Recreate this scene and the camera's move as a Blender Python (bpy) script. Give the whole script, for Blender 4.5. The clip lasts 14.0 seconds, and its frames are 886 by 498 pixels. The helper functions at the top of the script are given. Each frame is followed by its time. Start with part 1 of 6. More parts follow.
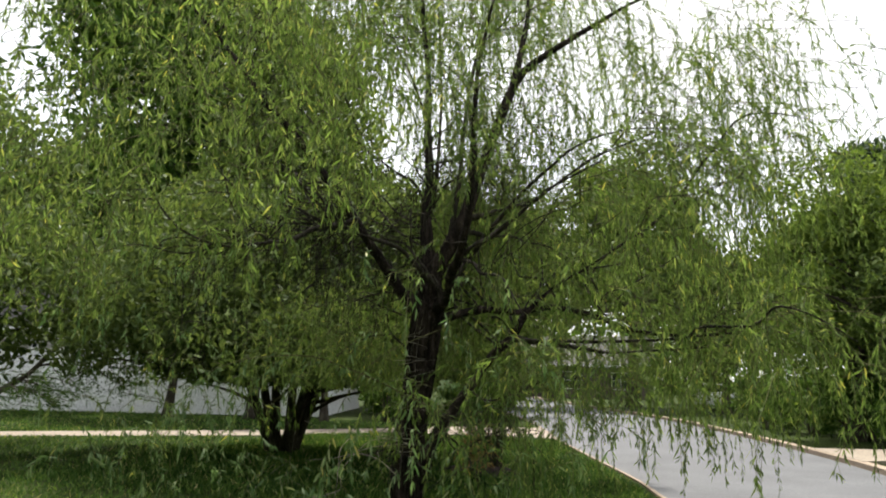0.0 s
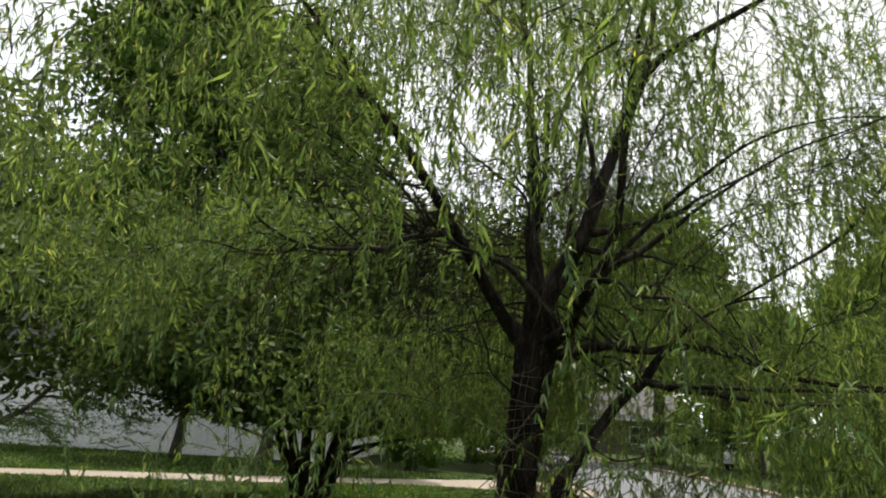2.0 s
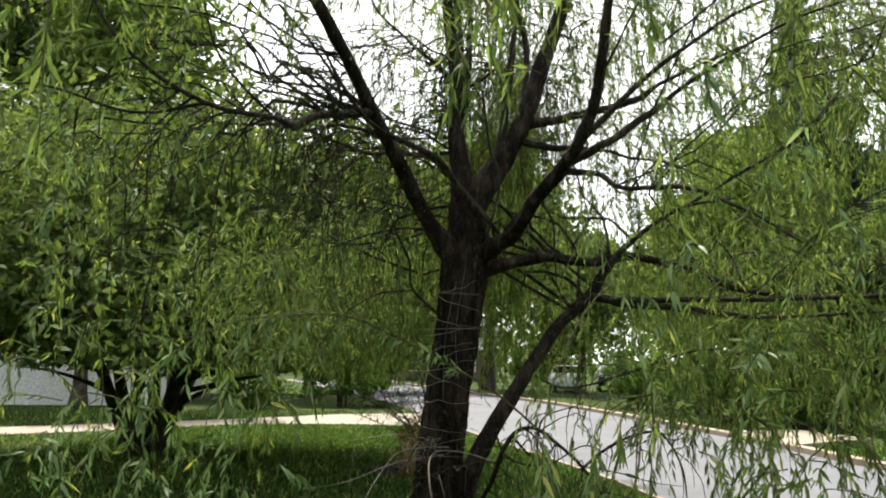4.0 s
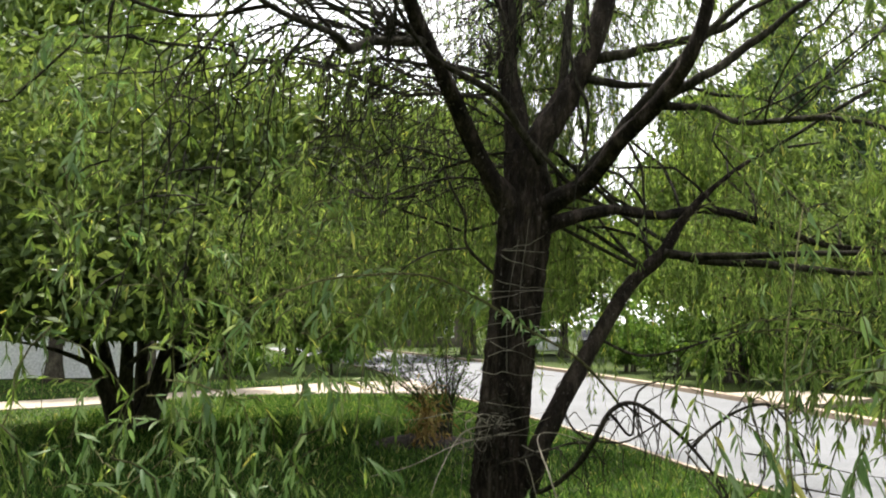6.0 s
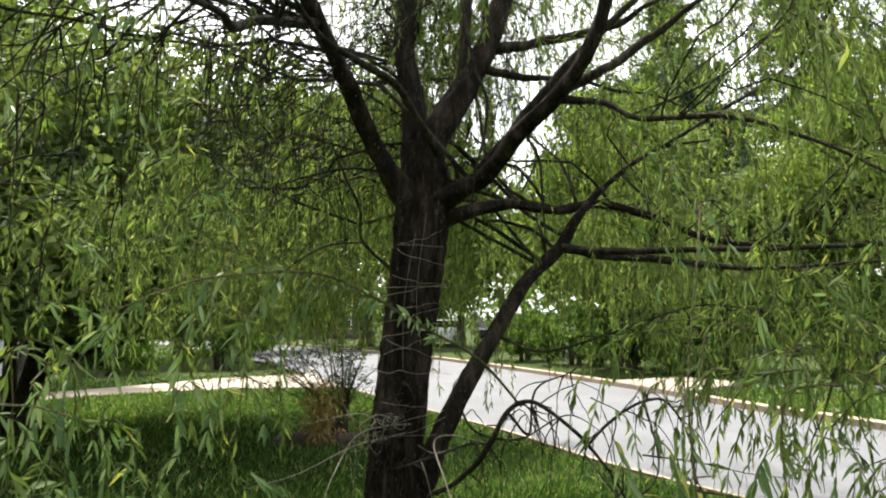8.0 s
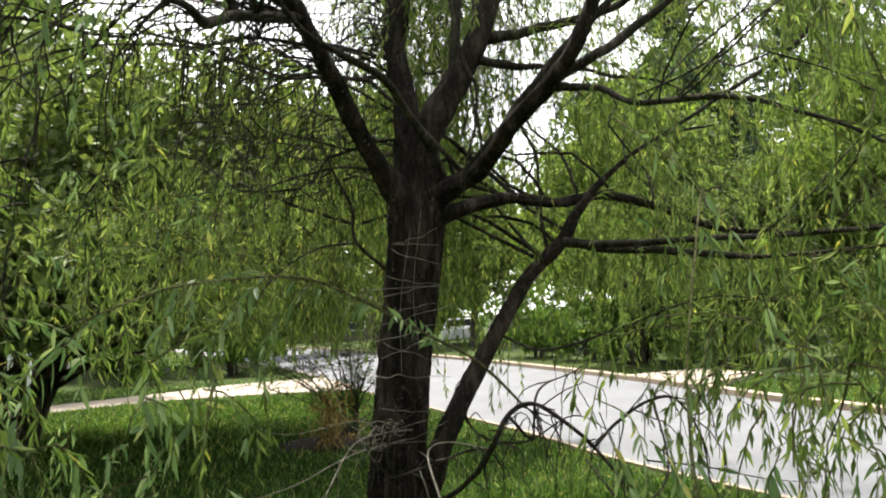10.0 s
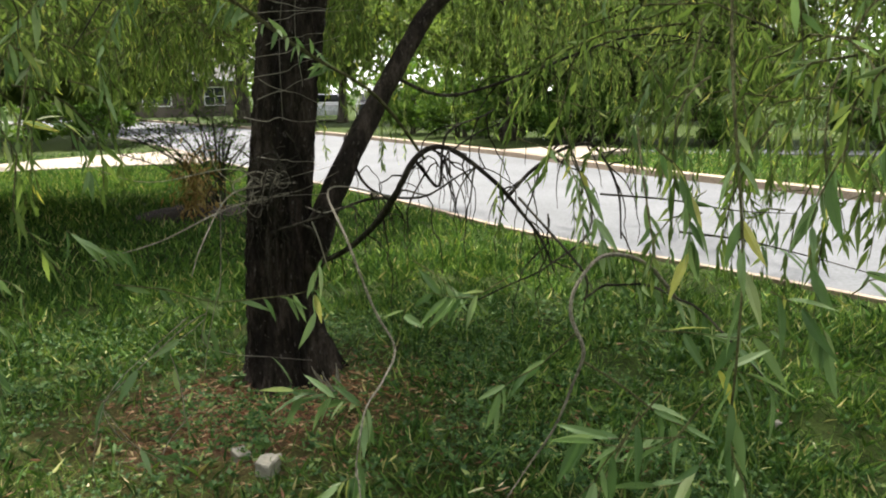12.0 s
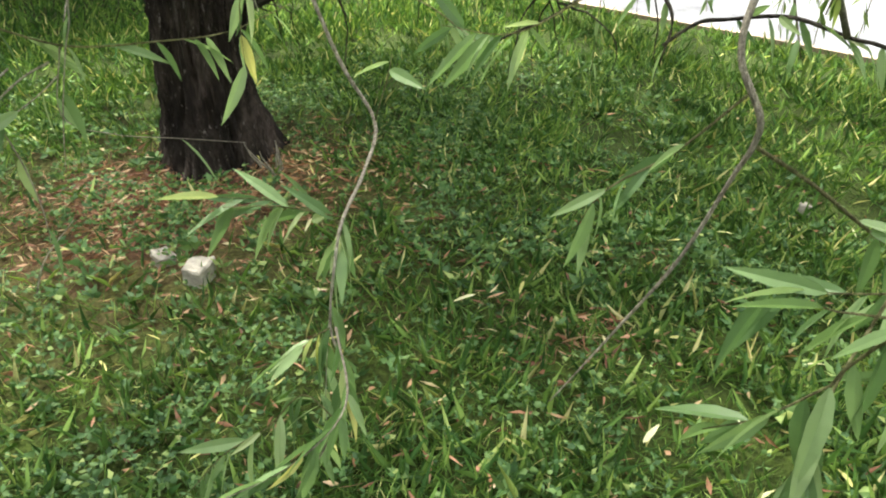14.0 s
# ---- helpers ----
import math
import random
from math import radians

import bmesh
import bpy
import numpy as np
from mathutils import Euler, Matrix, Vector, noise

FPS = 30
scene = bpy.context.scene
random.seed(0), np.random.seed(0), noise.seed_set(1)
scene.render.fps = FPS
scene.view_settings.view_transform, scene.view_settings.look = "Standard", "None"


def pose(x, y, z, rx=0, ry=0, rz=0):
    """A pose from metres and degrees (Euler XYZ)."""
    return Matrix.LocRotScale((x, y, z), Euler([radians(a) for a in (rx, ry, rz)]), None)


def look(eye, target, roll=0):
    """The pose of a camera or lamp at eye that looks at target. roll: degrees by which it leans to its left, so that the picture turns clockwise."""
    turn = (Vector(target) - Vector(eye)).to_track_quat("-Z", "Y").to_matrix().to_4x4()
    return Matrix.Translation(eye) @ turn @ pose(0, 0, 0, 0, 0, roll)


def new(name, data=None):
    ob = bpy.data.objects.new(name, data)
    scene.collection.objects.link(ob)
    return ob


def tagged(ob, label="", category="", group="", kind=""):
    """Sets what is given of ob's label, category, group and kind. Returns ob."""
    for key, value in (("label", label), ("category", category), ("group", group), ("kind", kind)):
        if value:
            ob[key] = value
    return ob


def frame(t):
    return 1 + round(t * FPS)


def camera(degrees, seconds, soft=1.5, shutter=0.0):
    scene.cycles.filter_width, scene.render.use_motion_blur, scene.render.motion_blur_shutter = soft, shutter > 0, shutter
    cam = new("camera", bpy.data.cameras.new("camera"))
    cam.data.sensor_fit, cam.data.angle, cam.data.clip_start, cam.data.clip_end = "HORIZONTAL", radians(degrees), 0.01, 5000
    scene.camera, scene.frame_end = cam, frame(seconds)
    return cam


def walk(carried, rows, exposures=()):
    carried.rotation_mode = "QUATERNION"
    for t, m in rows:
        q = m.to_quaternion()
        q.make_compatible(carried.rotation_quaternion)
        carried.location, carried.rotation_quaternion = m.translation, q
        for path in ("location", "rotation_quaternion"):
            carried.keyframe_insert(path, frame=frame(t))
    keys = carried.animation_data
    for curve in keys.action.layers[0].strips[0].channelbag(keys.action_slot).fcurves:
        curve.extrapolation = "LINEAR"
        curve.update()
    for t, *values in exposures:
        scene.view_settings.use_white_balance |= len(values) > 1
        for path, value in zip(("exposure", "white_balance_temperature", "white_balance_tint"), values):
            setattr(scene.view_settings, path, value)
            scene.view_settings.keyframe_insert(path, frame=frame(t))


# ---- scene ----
cam = camera(61.6, 14.0, soft=2.0)
PATH = [
    (0.0, 2.538, -7.212, 1.634, 99.63, -0.97, 17.58),
    (0.2, 2.418, -7.149, 1.634, 103.10, 0.40, 16.50),
    (0.5, 2.238, -7.003, 1.633, 102.48, -2.92, 13.59),
    (1.0, 1.919, -6.605, 1.600, 103.14, 1.75, 17.68),
    (1.5, 1.535, -6.367, 1.581, 103.17, -1.30, 18.28),
    (2.0, 1.242, -6.160, 1.616, 103.12, -3.03, 17.55),
    (2.5, 1.009, -5.854, 1.598, 102.07, 1.38, 18.18),
    (2.7, 0.925, -5.842, 1.630, 99.06, 0.84, 18.06),
    (3.0, 0.772, -5.600, 1.567, 98.72, -0.57, 13.74),
    (3.5, 0.490, -5.405, 1.625, 98.89, 0.09, 1.40),
    (4.0, 0.287, -5.112, 1.565, 98.56, -0.78, 4.05),
    (4.2, 0.231, -5.119, 1.559, 97.39, 0.20, 4.89),
    (6.3, -0.307, -4.446, 1.576, 95.96, -0.08, 0.12),
    (6.5, -0.290, -4.415, 1.595, 96.01, 0.14, -2.24),
    (7.0, -0.269, -4.383, 1.597, 95.31, 0.44, -6.35),
    (7.5, -0.263, -4.378, 1.604, 95.30, 0.60, -7.04),
    (8.0, -0.270, -4.372, 1.608, 95.17, 0.64, -5.96),
    (8.2, -0.303, -4.358, 1.633, 94.69, 0.40, -6.23),
    (10.5, -0.127, -4.196, 1.605, 95.15, 3.23, -4.96),
    (11.0, -0.113, -4.115, 1.581, 92.65, 4.20, -6.04),
    (11.5, -0.181, -3.887, 1.507, 87.30, 3.16, -11.38),
    (12.0, -0.241, -3.712, 1.417, 78.05, 1.03, -14.97),
    (12.5, -0.248, -3.600, 1.358, 70.98, -0.63, -17.50),
    (13.0, -0.219, -3.395, 1.291, 66.27, 2.42, -17.61),
    (13.5, -0.191, -3.213, 1.255, 63.55, 2.21, -18.11),
    (14.0, -0.195, -3.078, 1.202, 60.55, -0.20, -19.72),
]
walk(cam, [(t, pose(x, y, z, rx, ry, rz)) for t, x, y, z, rx, ry, rz in PATH],
     exposures=[(0.0, 1.12), (0.6, 0.75), (2.5, 1.06), (3.0, 1.38), (4.2, 1.62), (6.3, 1.95), (8.2, 1.95), (11.0, 2.02), (11.6, 1.94), (12.5, 2.05), (14.0, 2.86)])

# ---- light ----
SUN_AZ, SUN_EL = -18.0, 64.0     # degrees clockwise from +y, degrees above the horizon
world = bpy.data.worlds.new("world")
scene.world = world
world.use_nodes = True
wn, wl = world.node_tree.nodes, world.node_tree.links
sky = wn.new("ShaderNodeTexSky")
sky.sky_type = "NISHITA"
sky.sun_disc = False
sky.sun_elevation, sky.sun_rotation = radians(SUN_EL), radians(SUN_AZ)
sky.air_density, sky.dust_density = 1.0, 3.0
cloud = wn.new("ShaderNodeTexNoise")
cloud.inputs["Scale"].default_value, cloud.inputs["Detail"].default_value = 1.6, 6
ramp = wn.new("ShaderNodeValToRGB")
ramp.color_ramp.elements[0].position, ramp.color_ramp.elements[1].position = 0.3, 0.7
ramp.color_ramp.elements[0].color, ramp.color_ramp.elements[1].color = (0.6, 0.6, 0.6, 1), (0.97, 0.97, 0.97, 1)
haze = wn.new("ShaderNodeMix")
haze.data_type = "RGBA"
haze.inputs["B"].default_value = (5.0, 5.0, 4.85, 1)
wl.new(cloud.outputs["Fac"], ramp.inputs["Fac"])
wl.new(ramp.outputs["Color"], haze.inputs["Factor"])
wl.new(sky.outputs["Color"], haze.inputs["A"])
wl.new(haze.outputs["Result"], wn["Background"].inputs["Color"])
wn["Background"].inputs["Strength"].default_value = 0.15
sun_data = bpy.data.lights.new("sun", "SUN")
sun_data.energy, sun_data.angle, sun_data.color = 4.0, radians(2.5), (1.0, 0.95, 0.86)
sun = new("sun", sun_data)
a, e = radians(SUN_AZ), radians(SUN_EL)
sun.matrix_world = look((40 * math.sin(a) * math.cos(e), 40 * math.cos(a) * math.cos(e), 40 * math.sin(e)), (0, 0, 0))


# ---- materials ----
def material(name):
    m = bpy.data.materials.new(name)
    m.use_nodes = True
    return m, m.node_tree.nodes, m.node_tree.links, m.node_tree.nodes["Principled BSDF"]


def noise_node(n, l, scale, detail=5, rough=0.55, stretch=(1, 1, 1)):
    co = n.new("ShaderNodeTexCoord")
    mp = n.new("ShaderNodeMapping")
    mp.inputs["Scale"].default_value = stretch
    t = n.new("ShaderNodeTexNoise")
    t.inputs["Scale"].default_value, t.inputs["Detail"].default_value, t.inputs["Roughness"].default_value = scale, detail, rough
    l.new(co.outputs["Object"], mp.inputs["Vector"])
    l.new(mp.outputs["Vector"], t.inputs["Vector"])
    return t


def ramp_node(n, l, source, stops):
    r = n.new("ShaderNodeValToRGB")
    while len(r.color_ramp.elements) < len(stops):
        r.color_ramp.elements.new(0.5)
    for el, (p, c) in zip(r.color_ramp.elements, stops):
        el.position, el.color = p, (*c, 1)
    l.new(source, r.inputs["Fac"])
    return r


def mix_node(n, l, a, b, fac, mode="MIX"):
    m = n.new("ShaderNodeMix")
    m.data_type, m.blend_type = "RGBA", mode
    for sock, v in (("A", a), ("B", b), ("Factor", fac)):
        if isinstance(v, (tuple, float, int)):
            m.inputs[sock].default_value = (*v, 1) if isinstance(v, tuple) else v
        else:
            l.new(v, m.inputs[sock])
    return m.outputs["Result"]


def bump_node(n, l, height, strength, distance, target):
    b = n.new("ShaderNodeBump")
    b.inputs["Strength"].default_value, b.inputs["Distance"].default_value = strength, distance
    l.new(height, b.inputs["Height"])
    l.new(b.outputs["Normal"], target.inputs["Normal"])


def surface(name, stops, scale, rough=0.8, bump=0.3, dist=0.01, fine=8.0, stretch=(1, 1, 1), metal=0.0):
    """A matt surface: colour by coarse noise, darkened and lightened by a fine one, with relief."""
    m, n, l, p = material(name)
    coarse, small = noise_node(n, l, scale, 6, 0.6, stretch), noise_node(n, l, scale * fine, 4, 0.6, stretch)
    c = ramp_node(n, l, coarse.outputs["Fac"], stops)
    g = ramp_node(n, l, small.outputs["Fac"], [(0.25, (0.62, 0.62, 0.62)), (0.75, (1.25, 1.25, 1.25))])
    l.new(mix_node(n, l, c.outputs["Color"], g.outputs["Color"], 1.0, "MULTIPLY"), p.inputs["Base Color"])
    p.inputs["Roughness"].default_value, p.inputs["Metallic"].default_value = rough, metal
    bump_node(n, l, small.outputs["Fac"], bump, dist, p)
    return m


def foliage(name, stops, trans=0.45, warm=(1.15, 1.12, 0.6), by_object=False, rough=0.6, gloss=0.25):
    """Leaves: each island takes its own tint; part of the light comes through."""
    m, n, l, p = material(name)
    src = n.new("ShaderNodeObjectInfo").outputs["Random"] if by_object else n.new("ShaderNodeNewGeometry").outputs["Random Per Island"]
    c = ramp_node(n, l, src, stops)
    patch = noise_node(n, l, 1.1, 3)
    g = ramp_node(n, l, patch.outputs["Fac"], [(0.3, (0.77, 0.78, 0.72)), (0.7, (1.2, 1.17, 0.98))])
    col = mix_node(n, l, c.outputs["Color"], g.outputs["Color"], 1.0, "MULTIPLY")
    vein = noise_node(n, l, 90, 2)
    l.new(col, p.inputs["Base Color"])
    p.inputs["Roughness"].default_value, p.inputs["Specular IOR Level"].default_value = rough, gloss
    bump_node(n, l, vein.outputs["Fac"], 0.25, 0.002, p)
    tr = n.new("ShaderNodeBsdfTranslucent")
    l.new(mix_node(n, l, col, warm, 1.0, "MULTIPLY"), tr.inputs["Color"])
    mx = n.new("ShaderNodeMixShader")
    mx.inputs["Fac"].default_value = trans
    l.new(p.outputs["BSDF"], mx.inputs[1])
    l.new(tr.outputs["BSDF"], mx.inputs[2])
    l.new(mx.outputs["Shader"], n["Material Output"].inputs["Surface"])
    return m


def bark(name, dark, mid, light, scale=9.0, flecks=0.0):
    m, n, l, p = material(name)
    ridges = noise_node(n, l, scale, 7, 0.65, (1, 1, 0.22))
    fine = noise_node(n, l, scale * 5, 6, 0.75, (1, 1, 0.35))
    stain = noise_node(n, l, 1.7, 4)
    c = ramp_node(n, l, ridges.outputs["Fac"], [(0.32, dark), (0.5, mid), (0.72, light)])
    g = ramp_node(n, l, stain.outputs["Fac"], [(0.35, (0.75, 0.72, 0.7)), (0.65, (1.2, 1.2, 1.12))])
    s_ = ramp_node(n, l, fine.outputs["Fac"], [(0.36, (0.45, 0.43, 0.42)), (0.56, (1.05, 1.05, 1.05)), (0.72, (1.7, 1.7, 1.65))])
    col = mix_node(n, l, mix_node(n, l, c.outputs["Color"], g.outputs["Color"], 1.0, "MULTIPLY"), s_.outputs["Color"], 1.0, "MULTIPLY")
    if flecks:
        chip = noise_node(n, l, 55, 3, 0.6, (1, 1, 0.45))
        k = ramp_node(n, l, chip.outputs["Fac"], [(0.64, (0, 0, 0)), (0.7, (flecks, flecks, flecks))])
        col = mix_node(n, l, col, (0.2, 0.18, 0.16), k.outputs["Color"])
    l.new(col, p.inputs["Base Color"])
    p.inputs["Roughness"].default_value, p.inputs["Specular IOR Level"].default_value = 0.95, 0.12
    both = mix_node(n, l, ridges.outputs["Color"], fine.outputs["Color"], 0.45)
    bump_node(n, l, both, 1.0, 0.045, p)
    return m


WILLOW = foliage("willow_leaf", [(0.0, (0.062, 0.106, 0.033)), (0.4, (0.117, 0.178, 0.057)), (0.8, (0.178, 0.247, 0.09)), (0.97, (0.272, 0.337, 0.132)), (1.0, (0.52, 0.49, 0.14))], 0.62, (1.06, 1.1, 0.66), rough=0.6, gloss=0.2)
HERO = foliage("near_leaf", [(0.0, (0.08, 0.146, 0.06)), (0.5, (0.156, 0.241, 0.108)), (0.88, (0.232, 0.319, 0.165)), (0.97, (0.325, 0.381, 0.205)), (1.0, (0.560, 0.526, 0.134))], 0.45, (1.0, 1.08, 0.8), by_object=True, rough=0.38)
HERO_REST = foliage("twig_leaf", [(0.0, (0.08, 0.146, 0.06)), (0.5, (0.156, 0.241, 0.108)), (0.88, (0.232, 0.319, 0.165)), (0.97, (0.325, 0.381, 0.205)), (1.0, (0.560, 0.526, 0.134))], 0.45, (1.0, 1.08, 0.8), rough=0.38)
SHRUB_LEAF = foliage("shrub_leaf", [(0.0, (0.053, 0.084, 0.031)), (0.6, (0.098, 0.142, 0.053)), (1.0, (0.16, 0.212, 0.082))], 0.4, gloss=0.1)
DARK_LEAF = foliage("dark_tree_leaf", [(0.0, (0.034, 0.073, 0.015)), (0.6, (0.059, 0.119, 0.022)), (1.0, (0.105, 0.175, 0.034))], 0.35, gloss=0.1)
LIGHT_LEAF = foliage("light_tree_leaf", [(0.0, (0.060, 0.101, 0.026)), (0.6, (0.109, 0.166, 0.044)), (1.0, (0.176, 0.240, 0.068))], 0.5, gloss=0.1)
NEEDLE = foliage("conifer_needles", [(0.0, (0.022, 0.042, 0.024)), (0.6, (0.036, 0.066, 0.034)), (1.0, (0.066, 0.102, 0.048))], 0.15)
BLADE = foliage("grass_blade", [(0.0, (0.025, 0.072, 0.02)), (0.4, (0.063, 0.136, 0.034)), (0.75, (0.124, 0.22, 0.054)), (0.93, (0.23, 0.34, 0.1)), (1.0, (0.5, 0.46, 0.26))], 0.3, gloss=0.1)
CLOVER = foliage("clover_leaf", [(0.0, (0.034, 0.078, 0.03)), (0.5, (0.072, 0.145, 0.052)), (0.9, (0.13, 0.212, 0.077)), (1.0, (0.26, 0.32, 0.115))], 0.3)
DRY = foliage("dry_leaf", [(0.0, (0.092, 0.041, 0.025)), (0.5, (0.230, 0.115, 0.069)), (0.85, (0.345, 0.213, 0.138)), (1.0, (0.517, 0.437, 0.287))], 0.15)
RUST = foliage("withered_leaf", [(0.0, (0.2, 0.11, 0.05)), (0.6, (0.36, 0.24, 0.11)), (1.0, (0.48, 0.36, 0.17))], 0.3)
YELLOW = foliage("fallen_leaf", [(0.0, (0.34, 0.34, 0.13)), (0.6, (0.52, 0.5, 0.2)), (1.0, (0.58, 0.57, 0.4))], 0.3, by_object=True)
BARK = bark("willow_bark", (0.007, 0.006, 0.0052), (0.025, 0.0195, 0.0168), (0.094, 0.075, 0.065), 11, 0.6)
LIMB_BARK = bark("limb_bark", (0.013, 0.011, 0.009), (0.038, 0.034, 0.027), (0.105, 0.095, 0.075), 14)
TWIG_BARK = bark("twig_bark", (0.065, 0.068, 0.03), (0.14, 0.14, 0.065), (0.24, 0.235, 0.13), 40)
GREY_TWIG = bark("grey_twig", (0.17, 0.155, 0.125), (0.31, 0.285, 0.235), (0.45, 0.42, 0.355), 40)
PALE_TWIG = bark("dead_twig", (0.18, 0.16, 0.135), (0.34, 0.315, 0.265), (0.5, 0.47, 0.4), 40)
GREY_BARK = bark("grey_bark", (0.025, 0.022, 0.018), (0.07, 0.062, 0.05), (0.15, 0.135, 0.11), 7)
CONCRETE = surface("concrete", [(0.3, (0.074, 0.0765, 0.083)), (0.7, (0.108, 0.111, 0.119))], 0.8, 0.85, 0.3, 0.004, 40)
KERB = surface("kerb_concrete", [(0.3, (0.238, 0.180, 0.130)), (0.7, (0.310, 0.245, 0.180))], 2.0, 0.9, 0.3, 0.005, 20)
DRIVE = surface("drive_concrete", [(0.3, (0.2, 0.165, 0.126)), (0.7, (0.27, 0.226, 0.172))], 1.0, 0.9, 0.3, 0.004, 30)
STONE = surface("stone", [(0.3, (0.18, 0.165, 0.13)), (0.7, (0.31, 0.285, 0.235))], 8, 0.9, 0.6, 0.01, 6)
MULCH = surface("mulch", [(0.3, (0.02, 0.013, 0.01)), (0.7, (0.06, 0.035, 0.025))], 9, 0.95, 1.0, 0.03, 5)
SIDING = surface("white_siding", [(0.3, (0.8, 0.81, 0.82)), (0.7, (0.87, 0.87, 0.88))], 0.7, 0.6, 0.15, 0.004, 20)
GREY_SIDING = surface("grey_beige_siding", [(0.3, (0.3, 0.29, 0.27)), (0.7, (0.38, 0.365, 0.34))], 0.7, 0.7, 0.15, 0.004, 20)
BROWN_WALL = surface("brown_siding", [(0.3, (0.09, 0.075, 0.06)), (0.7, (0.13, 0.11, 0.085))], 1.0, 0.8, 0.2, 0.005, 20)
SHINGLE = surface("roof_shingle", [(0.3, (0.045, 0.043, 0.04)), (0.7, (0.085, 0.08, 0.075))], 1.5, 0.9, 0.4, 0.01, 15)
TRIM = surface("white_trim", [(0.3, (0.7, 0.7, 0.7)), (0.7, (0.8, 0.8, 0.8))], 3, 0.5, 0.1, 0.002, 10)
CAR_WHITE = surface("white_car_paint", [(0.3, (0.74, 0.75, 0.76)), (0.7, (0.8, 0.81, 0.82))], 0.5, 0.22, 0.02, 0.001, 10)
CAR_DARK = surface("dark_car_paint", [(0.3, (0.02, 0.022, 0.028)), (0.7, (0.03, 0.032, 0.04))], 0.5, 0.2, 0.02, 0.001, 10)
RUBBER = surface("tyre_rubber", [(0.3, (0.015, 0.015, 0.015)), (0.7, (0.03, 0.03, 0.03))], 5, 0.85, 0.2, 0.003, 8)
CABLE = surface("cable", [(0.3, (0.03, 0.03, 0.03)), (0.7, (0.05, 0.05, 0.05))], 5, 0.6, 0.1, 0.001, 8)
GLASS, _n, _l, _p = material("window_glass")
_p.inputs["Base Color"].default_value, _p.inputs["Roughness"].default_value = (0.03, 0.035, 0.04, 1), 0.08

# lawn: grass tone with bare, brown litter round the willow's foot
LAWN, n, l, p = material("lawn")
t1, t2, t3 = noise_node(n, l, 0.35, 6), noise_node(n, l, 5.0, 6, 0.65), noise_node(n, l, 60.0, 4, 0.7)
c1 = ramp_node(n, l, t1.outputs["Fac"], [(0.3, (0.036, 0.066, 0.012)), (0.55, (0.054, 0.09, 0.016)), (0.75, (0.078, 0.115, 0.022))])
c2 = ramp_node(n, l, t2.outputs["Fac"], [(0.3, (0.6, 0.62, 0.6)), (0.7, (1.25, 1.22, 1.1))])
c3 = ramp_node(n, l, t3.outputs["Fac"], [(0.3, (0.14, 0.13, 0.15)), (0.7, (1.1, 1.0, 1.2))])
grass_col = mix_node(n, l, mix_node(n, l, c1.outputs["Color"], c2.outputs["Color"], 1.0, "MULTIPLY"), c3.outputs["Color"], 1.0, "MULTIPLY")
co, dist = n.new("ShaderNodeTexCoord"), n.new("ShaderNodeVectorMath")
dist.operation = "DISTANCE"
dist.inputs[1].default_value = (-0.36, -0.38, 0)
l.new(co.outputs["Object"], dist.inputs[0])
add = n.new("ShaderNodeMath")
add.operation = "MULTIPLY_ADD"
add.inputs[1].default_value = 1.3
l.new(t2.outputs["Fac"], add.inputs[0])
l.new(dist.outputs["Value"], add.inputs[2])
bare = ramp_node(n, l, add.outputs["Value"], [(0.0, (1, 1, 1)), (0.42, (1, 1, 1)), (0.62, (0.25, 0.25, 0.25)), (1.0, (0.0, 0.0, 0.0))])
scl = n.new("ShaderNodeMath")
scl.operation = "MULTIPLY"
scl.inputs[1].default_value = 0.5
l.new(add.outputs["Value"], scl.inputs[0])
l.new(scl.outputs["Value"], bare.inputs["Fac"])
soil = ramp_node(n, l, t3.outputs["Fac"], [(0.3, (0.05, 0.026, 0.018)), (0.55, (0.14, 0.07, 0.044)), (0.75, (0.25, 0.15, 0.1))])
l.new(mix_node(n, l, grass_col, soil.outputs["Color"], bare.outputs["Color"]), p.inputs["Base Color"])
p.inputs["Roughness"].default_value, p.inputs["Specular IOR Level"].default_value = 0.95, 0.1
bump_node(n, l, t3.outputs["Fac"], 0.8, 0.03, p)


# ---- building blocks ----
rng = np.random.default_rng(7)


def mesh_object(name, verts, faces, mat, parent=None, label="", smooth=True, kind=""):
    me = bpy.data.meshes.new(name)
    me.from_pydata([tuple(map(float, v)) for v in verts], [], [tuple(map(int, f)) for f in faces])
    me.materials.append(mat)
    if smooth:
        me.polygons.foreach_set("use_smooth", [True] * len(me.polygons))
    ob = new(name, me)
    if parent is not None:
        ob.parent = parent
        ob.matrix_parent_inverse = parent.matrix_basis.inverted()
    return tagged(ob, label=label, kind=kind)


def part(name, bm, mat, parent, label=""):
    me = bpy.data.meshes.new(name)
    bmesh.ops.recalc_face_normals(bm, faces=bm.faces)
    bm.to_mesh(me)
    bm.free()
    me.materials.append(mat)
    ob = new(name, me)
    if parent is not None:
        ob.parent = parent
        ob.matrix_parent_inverse = parent.matrix_basis.inverted()
    return tagged(ob, label=label)


def thing(name, place, label, category, group=""):
    ob = new(name)
    ob.location = place
    ob.matrix_basis = Matrix.Translation(place)
    return tagged(ob, label=label, category=category, group=group)


